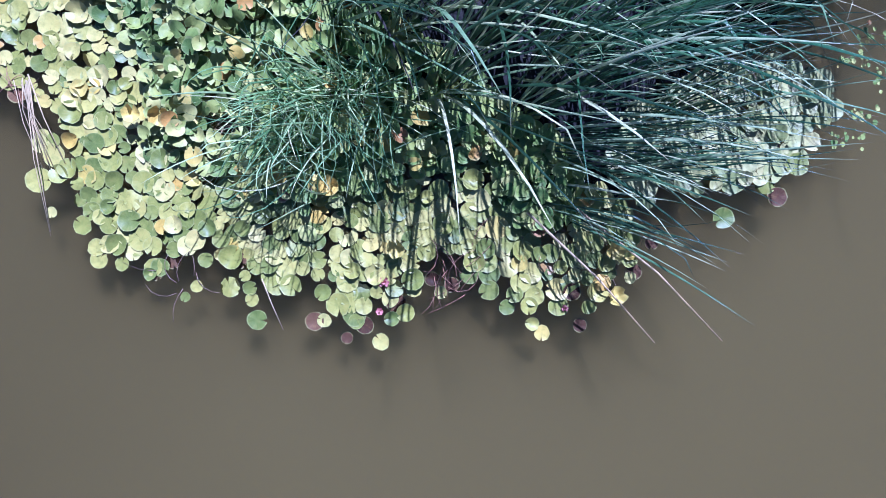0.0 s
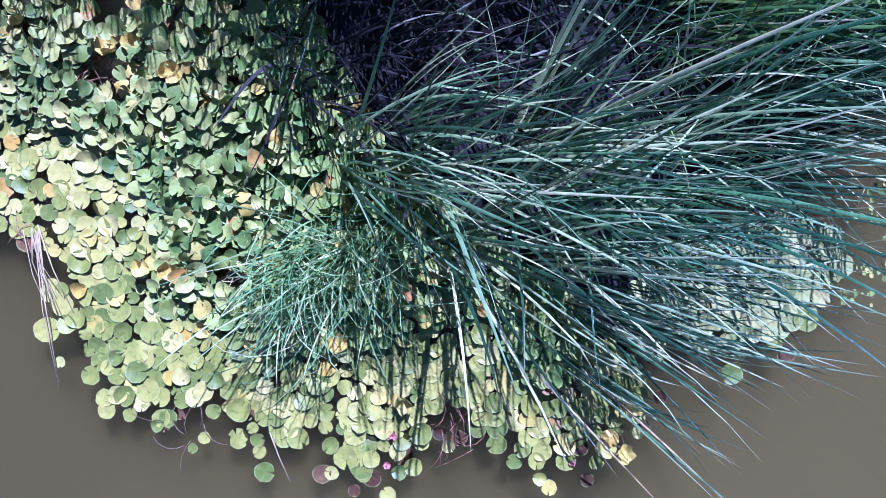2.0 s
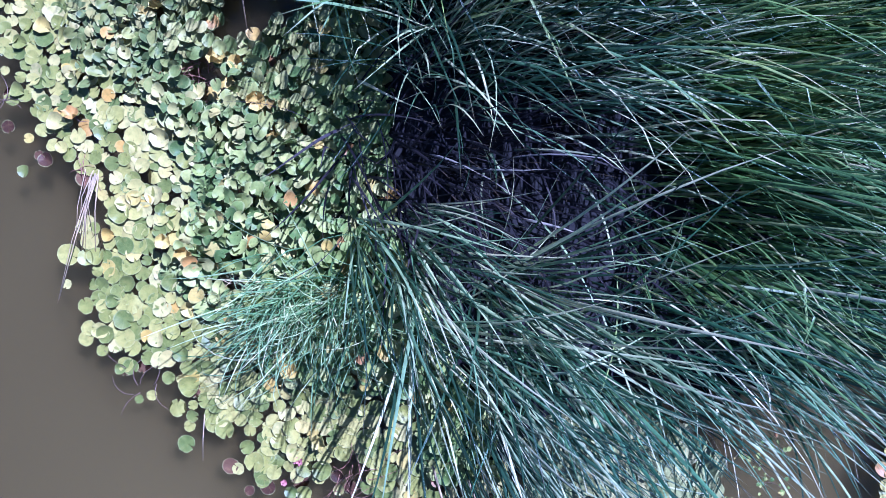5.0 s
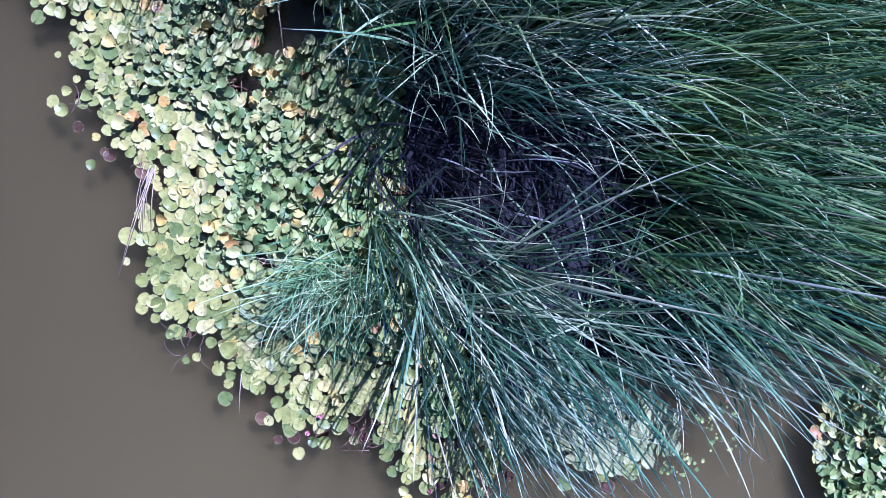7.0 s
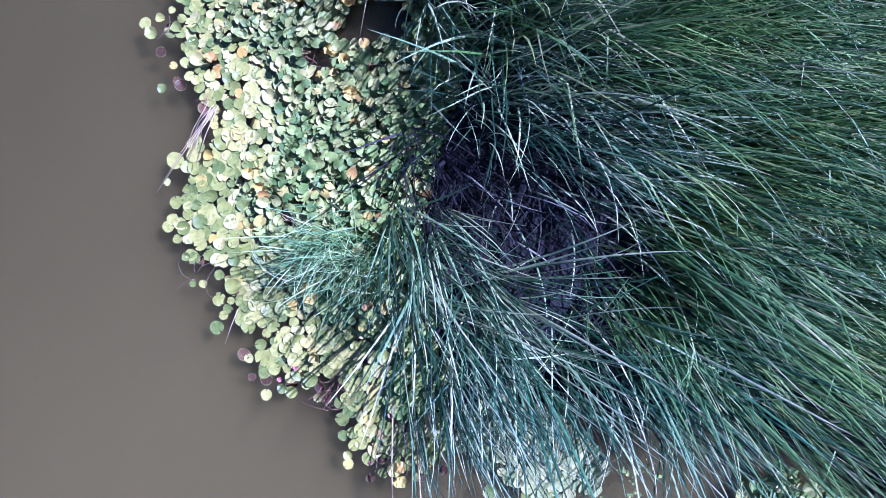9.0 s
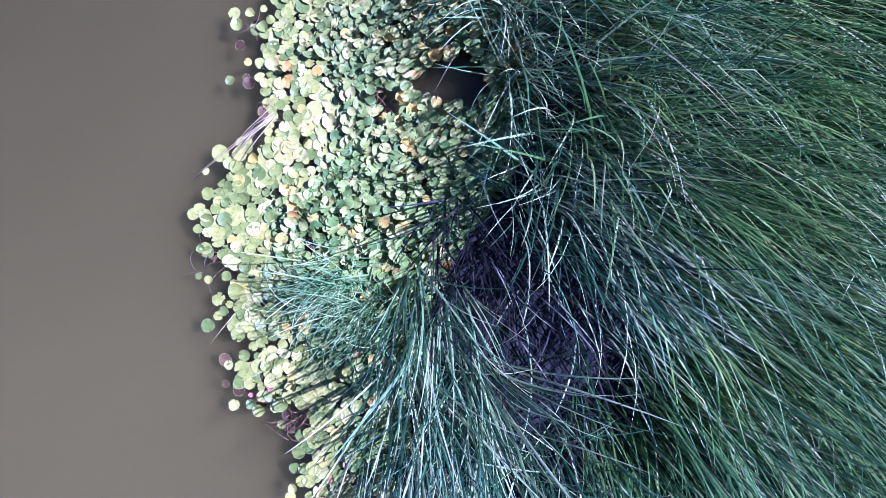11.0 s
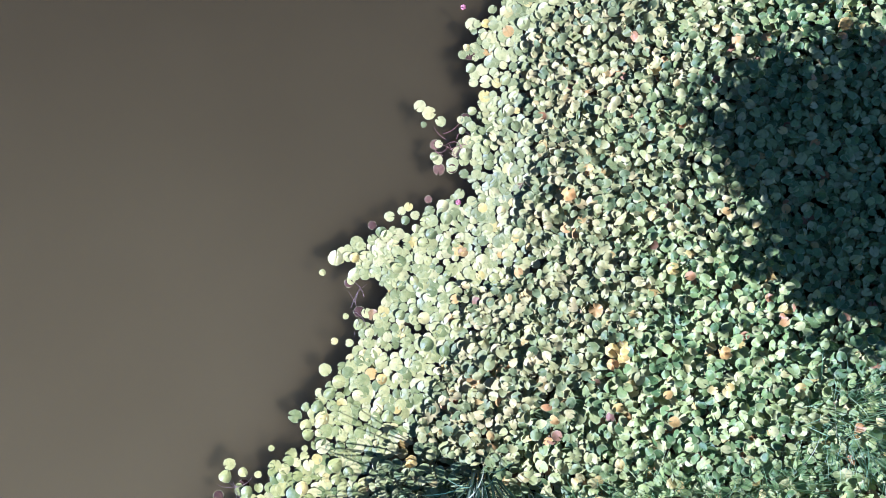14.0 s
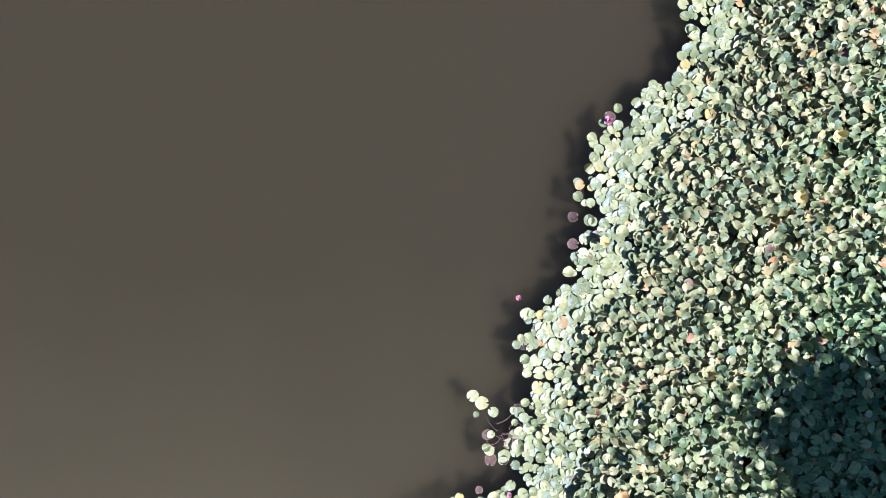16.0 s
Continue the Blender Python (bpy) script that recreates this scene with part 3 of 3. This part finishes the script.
def reed_bed():
    """Tussock by tussock: how many blades, how tall and how far blown over, by where it stands in the bed."""
    r = np.random.RandomState(21)
    home = thing("reed_bed", (0, 0, 0), "dense bed of tall blue-green reeds leaning over the water", "reeds")
    centres = spread(REED_BED, 0.42, r, 30000)
    kinds, upright, mint, lush = [], [], [], []
    for k in range(80):
        numbers = list(reed_numbers(np.zeros((1, 2)), np.zeros((1, 2)), r, 2.5, 1.0 if k % 2 else 0.4))
        numbers[3] = np.zeros(1)
        v, f, uv = blades(*numbers)
        (kinds if k % 2 else upright).append(mesh_of("reed_blade", v, f, M_REED, uv))
        if k % 2:
            mint.append(mesh_of("reed_blade", v, f, M_MINT, uv))
            lush.append(mesh_of("reed_blade", v, f, M_GREENREED, uv))
    sets, green, bright, pale, dead, clumps = [], [], [], [], [], 0
    for cx, cy in centres:
        west = depth_in(REED_BED, np.array([cx]), np.array([cy]), 12)[0]
        thin_shaded = depth_in(SPARSE, np.array([cx]), np.array([cy]), 1)[0] < 0.64 + 0.36 * noise.noise((cx * 1.1, cy * 1.1, 8))
        brow = depth_in(REED_BED[14:], np.array([cx]), np.array([cy]), 5)[0] < 0.75 and cx > 1.9
        rim = west < 0.75 and 1.3 < cy < 6.0 and not thin_shaded
        east = cx > 1.0 + 0.5 * noise.noise((cx, cy, 4)) and 1.6 < cy < 4.2 and not brow
        front = cy < 2.3
        thick = -2.3 < cx < -0.2 and 3.6 < cy < 5.2 and not thin_shaded
        tall = min(1.0, max(0.0, (cy - 3.4) / 2.4 if cx > 1.1 else (cy - 3.9) / 1.3)) * min(1.0, west / 1.2)
        n = first_of([(thin_shaded, 18), (brow and cy < 2.7, 22), (brow, 34), (thick, 58), (rim and cx < -2.4, 56), (cx < 0.42 and cy < 1.6, 40), (cy < 0.95, 26), (rim and cx < 0, 26),
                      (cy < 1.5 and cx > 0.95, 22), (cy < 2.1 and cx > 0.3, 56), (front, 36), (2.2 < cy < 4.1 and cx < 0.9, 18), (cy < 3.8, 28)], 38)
        n = int(n * r.uniform(0.3, 1.9))
        off = r.normal(0, 0.08 if rim or front else 0.19, (n, 2))
        out = off / (np.hypot(off[:, 0], off[:, 1])[:, None] + 1e-6) * np.abs(r.normal(0.8, 0.4, (n, 1)))
        if rim:
            out = np.maximum(out, -0.25)
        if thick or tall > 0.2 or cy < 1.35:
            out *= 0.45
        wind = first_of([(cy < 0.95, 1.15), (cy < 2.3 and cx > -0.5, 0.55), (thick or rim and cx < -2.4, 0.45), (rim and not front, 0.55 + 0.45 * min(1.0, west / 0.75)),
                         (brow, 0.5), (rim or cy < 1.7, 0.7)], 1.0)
        height = first_of([(thin_shaded, 1.7), (rim and cx < -2.4, 2.15), (cy < 1.5 and cx > 0.95, 1.7), (brow, 1.9), (east, 2.75 + 0.8 * tall), (front, 2.55 + 1.3 * tall)], 2.1 + 1.3 * tall)
        edge = cy > 6.0 and west < 1.3
        numbers = reed_numbers(off + (cx, cy), out, r, 1.7 if edge else height, wind, 0.26 if cx < -2.4 else 0.12 if front or rim else 0.24)
        numbers[3][:] += 0.16 * r.randn() - (0.12 if cy < 0.95 else 0.0) + 0.5 * min(1.0, max(0.0, cy - 3.3)) * min(1.0, west / 1.4)
        if thin_shaded:
            numbers[3][:] += 0.4 * r.randn(n)
        fresh = cy > (3.1 if cx > 1.3 else 4.4) + 0.5 * noise.noise((cx, cy, 6)) and (west > 0.9 or cy > 6.0)
        if cx < 3.2 and cy < 4.9 + 0.8 * noise.noise((cx, cy, 6)) and not thin_shaded:
            clump = thing("reed_clump", (cx, cy, 0), "clump of long blue-green reed blades at the water's edge", "reeds", "reed clumps")
            for i in range(n):
                ob = child("reed_blade", (lush if fresh else mint if east else kinds if r.rand() < wind else upright)[(i * 7 + clumps) % 40], clump)
                k = height / 2.5 * r.uniform(0.85, 1.12)
                ob.matrix_basis = pose(off[i, 0], off[i, 1], 0, 0, 0, math.degrees(numbers[3][i])) @ Matrix.Diagonal((k, k, k, 1))
            clumps += 1
        elif thin_shaded and r.rand() < 0.8:
            # the near-black set deepens the shade of the strip
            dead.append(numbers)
        elif edge:
            bright.append(numbers)
        elif fresh:
            green.append(numbers)
        elif east:
            pale.append(numbers)
        else:
            sets.append(numbers)
    for name, group, mat in (("reed_blades", sets, M_REEDS), ("green_reed_blades", green, M_GREENREEDS), ("pale_reed_blades", pale, M_MINTS), ("fresh_reed_blades", bright, M_FRESHREEDS), ("shaded_dead_blades", dead, M_SHADEDDEAD)):
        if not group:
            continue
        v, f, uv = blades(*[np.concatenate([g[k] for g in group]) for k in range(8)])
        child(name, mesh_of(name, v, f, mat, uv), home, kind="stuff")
    return home


reed_bed()


def shade_mat():
    """Added low hummocky mat that the reeds stand in, near black for shade."""
    step, cells, verts, faces = 0.16, {}, [], []
    for i in range(-32, 52):
        for j in range(0, 66):
            cells[(i, j)] = (i * step, j * step)
    keys = list(cells)
    xs, ys = np.array([cells[k][0] for k in keys]), np.array([cells[k][1] for k in keys])
    inner = inside(REED_BED, xs, ys)
    edge = depth_in(REED_BED + REED_BED[:1], xs, ys, len(REED_BED))
    index = {}
    for k, x, y, ok, d in zip(keys, xs, ys, inner, edge):
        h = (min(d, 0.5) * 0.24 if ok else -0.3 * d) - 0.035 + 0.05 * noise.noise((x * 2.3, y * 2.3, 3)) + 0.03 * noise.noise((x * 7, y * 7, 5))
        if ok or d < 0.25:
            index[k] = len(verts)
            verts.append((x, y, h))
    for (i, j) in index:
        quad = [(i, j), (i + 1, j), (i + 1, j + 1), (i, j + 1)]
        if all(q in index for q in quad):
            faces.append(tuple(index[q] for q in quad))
    ob = new("shade_mat", mesh_of("shade_mat", verts, faces, M_ROOTSHADE))
    tagged(ob, "added black mat under the reeds standing in for their shade", "root mat", kind="structure")


shade_mat()


def rush_tuft(at, label, count, height, long, wide, seed, mat):
    """Fine rushes, beaten down and tangled, each blade a part."""
    r = np.random.RandomState(seed)
    home = thing("rush_tuft", (*at, 0), label, "rushes", "rush tufts")
    kinds = []
    for k in range(30):
        one = np.ones(1)
        kink = r.uniform(0.3, 0.85) if r.rand() < 0.3 else 0.0
        v, f, uv = blades(np.array([[0, 0, -0.04]]), one * height * r.uniform(0.4, 1.25), one * r.uniform(0.009, 0.017), 0 * one,
                          one * abs(r.normal(0.22, 0.2)), one * r.normal(0.75, 0.5), one * 1.6 * r.randn(), one * kink, 9)
        kinds.append(mesh_of("rush_blade", v, f, mat, uv))
    for i in range(count):
        ob = child("rush_blade", kinds[i % 30], home)
        x, y = r.normal(0, wide), r.normal(0, long)
        way = radians(-96) + 0.95 * r.randn()
        ob.matrix_basis = pose(x, y, 0, 0, 0, math.degrees(way))
    return home


rush_tuft((-1.20, 1.12), "tangled tuft of fine grey-green rushes among lily leaves", 220, 1.15, 0.22, 0.17, 31, M_RUSH)
rush_tuft((-0.70, 1.30), "fine grey-green rushes hanging between lily leaves and reeds", 190, 1.25, 0.20, 0.18, 32, M_RUSH)


# ---- tree on the bank, whose shade falls on the lilies ----
def shade_tree(at):
    r = np.random.RandomState(41)
    home = thing("tree", at, "leafy tree on the pond bank", "tree")

    def limb(name, a, b, ra, rb):
        a, b = Vector(a), Vector(b)
        rings, sides, verts = 6, 8, []
        q = (b - a).to_track_quat("Z", "Y").to_matrix()
        for i in range(rings):
            s = i / (rings - 1)
            c = a.lerp(b, s) + Vector((0.12 * math.sin(3 * s), 0.1 * math.sin(4 * s + 1), 0)) * s
            for j in range(sides):
                g = 2 * math.pi * j / sides
                verts.append(c + q @ Vector((math.cos(g), math.sin(g), 0)) * (ra + (rb - ra) * s))
        faces = [(i * sides + j, i * sides + (j + 1) % sides, (i + 1) * sides + (j + 1) % sides, (i + 1) * sides + j) for i in range(rings - 1) for j in range(sides)]
        return child(name, mesh_of(name, verts, faces, M_BARK), home)

    limb("trunk", (0, 0, -0.3), (0.1, 0.0, 3.2), 0.20, 0.12)
    tips = []
    for k in range(9):
        g = k * 2.4
        tip = (1.05 * math.cos(g), 1.05 * math.sin(g), 3.6 + 0.22 * k)
        limb("limb", (0.08, 0, 2.0 + 0.13 * k), tip, 0.06, 0.02)
        tips.append(tip)
    poses = []
    for k in range(14000):
        t = tips[k % 9]
        c = Vector(t) + Vector(r.normal(0, 0.36 if k % 16 else 0.75, 3))
        poses.append(leaf_pose(c.x, c.y, c.z, r.uniform(0.07, 0.12), r.uniform(0, 6.28), r.uniform(0, 1.2), r.uniform(0, 6.28)))
    simple = [leaf_template(r, 0.2, 0.2, 0.05, 6) for _ in range(3)]
    child("crown", joined_leaves("crown", simple, poses, M_TREE), home, kind="stuff")


shade_tree((-7.25, 14.05, 0.45))


# ---- dry stalks, flowers, withered leaves and other small things ----
def tube(points, radius, sides=5, taper=0.5):
    """A thin stalk along a few points."""
    pts = [Vector(p) for p in points]
    verts, faces = [], []
    for i, p in enumerate(pts):
        way = (pts[min(i + 1, len(pts) - 1)] - pts[max(i - 1, 0)]).normalized()
        q = way.to_track_quat("Z", "Y").to_matrix()
        rad = radius * (1 - (1 - taper) * i / (len(pts) - 1))
        verts += [p + q @ Vector((math.cos(6.2832 * j / sides), math.sin(6.2832 * j / sides), 0)) * rad for j in range(sides)]
    for i in range(len(pts) - 1):
        faces += [(i * sides + j, i * sides + (j + 1) % sides, (i + 1) * sides + (j + 1) % sides, (i + 1) * sides + j) for j in range(sides)]
    faces += [tuple(range(sides))[::-1], tuple(len(verts) - sides + j for j in range(sides))]
    return verts, faces


def stalk(name, parent, points, radius, mat, label="", taper=0.5):
    v, f = tube(points, radius, taper=taper)
    uv = [(0.5, 0.5)] * len(v)
    return child(name, mesh_of(name, v, f, mat, uv), parent, label)


def dry_stalk_bundle():
    r = np.random.RandomState(51)
    home = thing("dry_reed_stalks", (-3.50, 1.44, 0.02), "bleached dry reed stalks lying off the lily bed's edge", "reed stalks")
    for k in range(11):
        a = Vector((r.normal(0, 0.03), r.normal(0, 0.03), 0.04 + 0.03 * r.rand()))
        long = r.uniform(0.55, 1.0) if k > 1 else 1.32
        way = radians(-75 + 5 * r.randn())
        b = a + Vector((math.cos(way), math.sin(way), 0)) * long
        mid = a.lerp(b, 0.5) + Vector((r.normal(0, 0.02), 0, 0.03))
        stalk("stalk", home, [a, mid, (b.x, b.y, 0.01)], r.uniform(0.004, 0.007), M_STRAW)


dry_stalk_bundle()


def lily_flower(at, size, open_by, seed, mat=None):
    """A water lily flower: a cup of pointed petals on the water."""
    r = np.random.RandomState(seed)
    home = thing("lily_flower", (*at, 0.02), "small pink water lily flower floating by the pads", "flower", "lily flowers")
    rows = [(0.0, 0.0), (0.25, 0.12), (0.6, 0.30), (0.85, 0.22), (1.0, 0.02)]
    verts, faces = [], []
    for s, w in rows:
        verts += [(s, -w, 0.10 * s + 0.25 * s * s), (s, 0, 0.02 + 0.22 * s * s), (s, w, 0.10 * s + 0.25 * s * s)]
    for i in range(4):
        for j in range(2):
            faces.append((3 * i + j, 3 * i + j + 1, 3 * i + j + 4, 3 * i + j + 3))
    me = mesh_of("petal", verts, faces, mat or M_PINK)
    for k in range(12):
        ring = k // 6
        ob = child("petal", me, home)
        ob.matrix_basis = Matrix.LocRotScale((0, 0, 0.01 * ring), Euler((0, -radians(15 + 30 * ring) * open_by, radians(60 * k + 30 * ring + 8 * r.randn()))), (size * (1 - 0.2 * ring),) * 3)


for k, (x, y, size) in enumerate([(-0.46, -0.32, 0.055), (-0.50, -0.57, 0.045), (1.09, -0.56, 0.035), (-10.83, 4.61, 0.05), (-13.16, 5.73, 0.08), (-8.30, 4.55, 0.05)]):
    lily_flower((x, y), size, 1.0 if k % 2 == 0 else 1.6, 60 + k)


def withered_leaf(x, y, z, size, seed):
    r = np.random.RandomState(seed)
    v, f, flat = CURLED_KINDS[seed % 3]
    home = thing("withered_leaf", (x, y, z), "curled yellow-orange withered lily leaf among green ones", "leaf", "withered leaves")
    ob = child("blade", mesh_of("withered_leaf", v, f, M_GOLD, flat), home)
    ob.matrix_basis = leaf_pose(0, 0, 0.02, size, r.uniform(0, 6.28), r.uniform(0.1, 0.6), r.uniform(0, 6.28))
    a = Vector((0, 0, 0.01))
    way = r.uniform(0, 6.28)
    stalk("stem", home, [a, a + Vector((math.cos(way), math.sin(way), 0)) * 0.08 + Vector((0, 0, -0.01)), a + Vector((math.cos(way + 0.4), math.sin(way + 0.4), 0)) * 0.15 + Vector((0, 0, -0.03))], 0.004, M_STEM)


for k, (x, y, z) in enumerate(GOLDEN + GOLDEN_WEST):
    withered_leaf(x, y, z + 0.03, 0.078 + 0.02 * ((k * 7) % 5) / 4, 80 + k)


def sunken_pad(x, y, size, seed):
    v, f, flat = FLAT_KINDS[seed % 8]
    ob = new("sunken_lily_pad", mesh_of("sunken_lily_pad", v, f, M_DEAD, flat))
    ob.matrix_basis = leaf_pose(x, y, 0.003, size, 1.7 * seed, 0.02, seed)
    tagged(ob, "brown-purple dying lily pad awash at the bed margin", "lily pad", "sunken pads")


SUNKEN = [(-2.43, -0.21, 0.08), (-1.06, -0.65, 0.085), (-0.63, -0.69, 0.08), (-0.36, -0.50, 0.09), (-1.72, -0.12, 0.08), (-3.62, 1.36, 0.10), (-4.05, 1.36, 0.08), (-10.23, 4.69, 0.08),
          (-8.73, 4.30, 0.08), (-11.9, 5.3, 0.07), (2.95, 0.38, 0.09), (-2.28, -0.12, 0.07), (0.12, -0.35, 0.07), (-9.05, 4.25, 0.07), (1.15, -0.42, 0.08), (-4.55, 1.5, 0.07)]
for k, (x, y, size) in enumerate(SUNKEN + DYING):
    sunken_pad(x, y, size, k + 3)


def stem_tangle(at, label, count, reach, seed, mat):
    """Bare leaf stalks in a loose tangle."""
    r = np.random.RandomState(seed)
    home = thing("stem_tangle", (*at, 0.0), label, "stems", "stem tangles")
    for k in range(count):
        a = Vector((r.normal(0, reach * 0.35), r.normal(0, reach * 0.35), 0.01 + 0.06 * r.rand()))
        way, turn = r.uniform(0, 6.28), r.normal(0, 0.6)
        pts = [a]
        for j in range(4):
            way += turn * 0.5
            pts.append(pts[-1] + Vector((math.cos(way), math.sin(way), 0.10 * r.randn() * (j < 3))) * reach * 0.3)
        stalk("stem", home, [(p.x, p.y, max(p.z, 0.004)) for p in pts], r.uniform(0.0025, 0.005), mat)


stem_tangle((-2.93, 2.82), "tangle of bare reddish lily stalks between the pads", 34, 0.26, 101, M_TWIG)
stem_tangle((-2.22, -0.30), "thin bare stalks trailing in the water", 7, 0.25, 102, M_STEM)
stem_tangle((0.10, -0.25), "bare brown stalks in a dark gap of water", 16, 0.30, 103, M_TWIG)
stem_tangle((-3.62, 1.42), "red-brown bare stalks at the lily margin", 9, 0.16, 104, M_TWIG)
stem_tangle((-4.72, 1.75), "thin bare stalks trailing in the water", 5, 0.24, 105, M_STEM)
stem_tangle((-9.05, 4.42), "tangle of bare reddish lily stalks between the pads", 12, 0.2, 106, M_TWIG)
stem_tangle((-6.95, 3.25), "thin bare stalks trailing in the water", 6, 0.25, 107, M_STEM)
stem_tangle((-1.75, 1.05), "pale bent stalks lying on the lily leaves", 14, 0.30, 108, M_STRAW)
stem_tangle((2.55, 1.20), "pale bent stalks lying on the lily leaves", 8, 0.35, 109, M_STRAW)


def fallen_stalk(a, b, lift, radius):
    home = thing("fallen_reed", a, "single bleached reed stalk fallen across the water", "reed stalk", "fallen reeds")
    d = Vector(b) - Vector(a)
    stalk("stalk", home, [(0, 0, 0), d * 0.5 + Vector((0, 0, lift)), d], radius, M_STRAW)


fallen_stalk((-3.10, 4.00, 0.16), (-2.76, 3.40, 0.03), 0.03, 0.010)
fallen_stalk((0.75, 0.25, 0.22), (1.76, -0.83, 0.30), 0.22, 0.012)
fallen_stalk((1.10, 0.30, 0.32), (2.31, -0.82, 0.30), 0.26, 0.011)
fallen_stalk((-1.50, -0.28, 0.06), (-1.33, -0.72, 0.02), 0.02, 0.006)


def pond_weed(x, y, seed):
    """A sprig of tiny floating leaves."""
    r = np.random.RandomState(seed)
    home = thing("pond_weed", (x, y, 0.0), "pale sprig of tiny floating pond weed leaves", "pond weed", "pond weed")
    stalk("stem", home, [(0, 0, 0.006), (0.12, 0.05, 0.008), (0.25, 0.02, 0.006)], 0.003, M_STEM)
    me = mesh_of("leaflet", FLAT_KINDS[seed % 8][0], FLAT_KINDS[seed % 8][1], M_RAISED, FLAT_KINDS[seed % 8][2])
    for k in range(16):
        ob = child("leaflet", me, home)
        ob.matrix_basis = leaf_pose(r.uniform(-0.03, 0.27), r.normal(0.03, 0.05), 0.012, r.uniform(0.012, 0.026), r.uniform(0, 6.28), 0.1, 0)


for k, (x, y) in enumerate([(3.45, 0.85), (3.6, 1.05), (3.5, 1.55), (3.7, 1.75), (3.85, 1.4)]):
    pond_weed(x, y, 130 + k)


def sedge_tussock(at, label, count, height, seed, mat, width=(0.006, 0.012), lie=0.4):
    """A tussock of coarse grass, upright or beaten down, its blades joined."""
    r = np.random.RandomState(seed)
    root = np.column_stack([r.normal(0, 0.22, (count, 2)), np.full(count, -0.03)])
    way = np.arctan2(root[:, 1], root[:, 0]) + 0.7 * r.randn(count)
    v, f, uv = blades(root, height * r.uniform(0.4, 1.2, count), r.uniform(*width, count), way, np.abs(r.normal(lie, 0.25, count)), np.abs(r.normal(0.7, 0.35, count)) * (1.2 - 0.7 * lie), r.randn(count), np.zeros(count))
    home = thing("sedge_tussock", (*at, 0), label, "grass", "sedge tussocks")
    child("sedge_blades", mesh_of("sedge_blades", v, f, mat, uv), home, kind="stuff")


for k, (x, y) in enumerate([(-4.1, 6.2), (-4.0, 6.8), (-3.95, 7.4), (-3.9, 8.0), (-3.8, 8.6), (-4.35, 7.1), (-4.25, 7.9), (-4.5, 8.6)]):
    sedge_tussock((x, y), "low bright green sedge between lilies and reeds", 240, 0.8, 150 + k, M_SEDGE)
for k, (x, y) in enumerate([(-3.4, 8.9), (-3.2, 9.25), (-3.45, 9.45), (-3.0, 8.95)]):
    sedge_tussock((x, y), "bleached pale sedge lying at the reeds' edge", 560, 0.8, 160 + k, M_PALESEDGE if k % 2 else M_STRAW, (0.010, 0.020), 1.2)
for k, (x, y) in enumerate([(-5.55, 9.5), (-5.3, 9.8)]):
    sedge_tussock((x, y), "pale blue-green sedge standing among lily leaves", 150, 0.9, 170 + k, M_PALESEDGE)
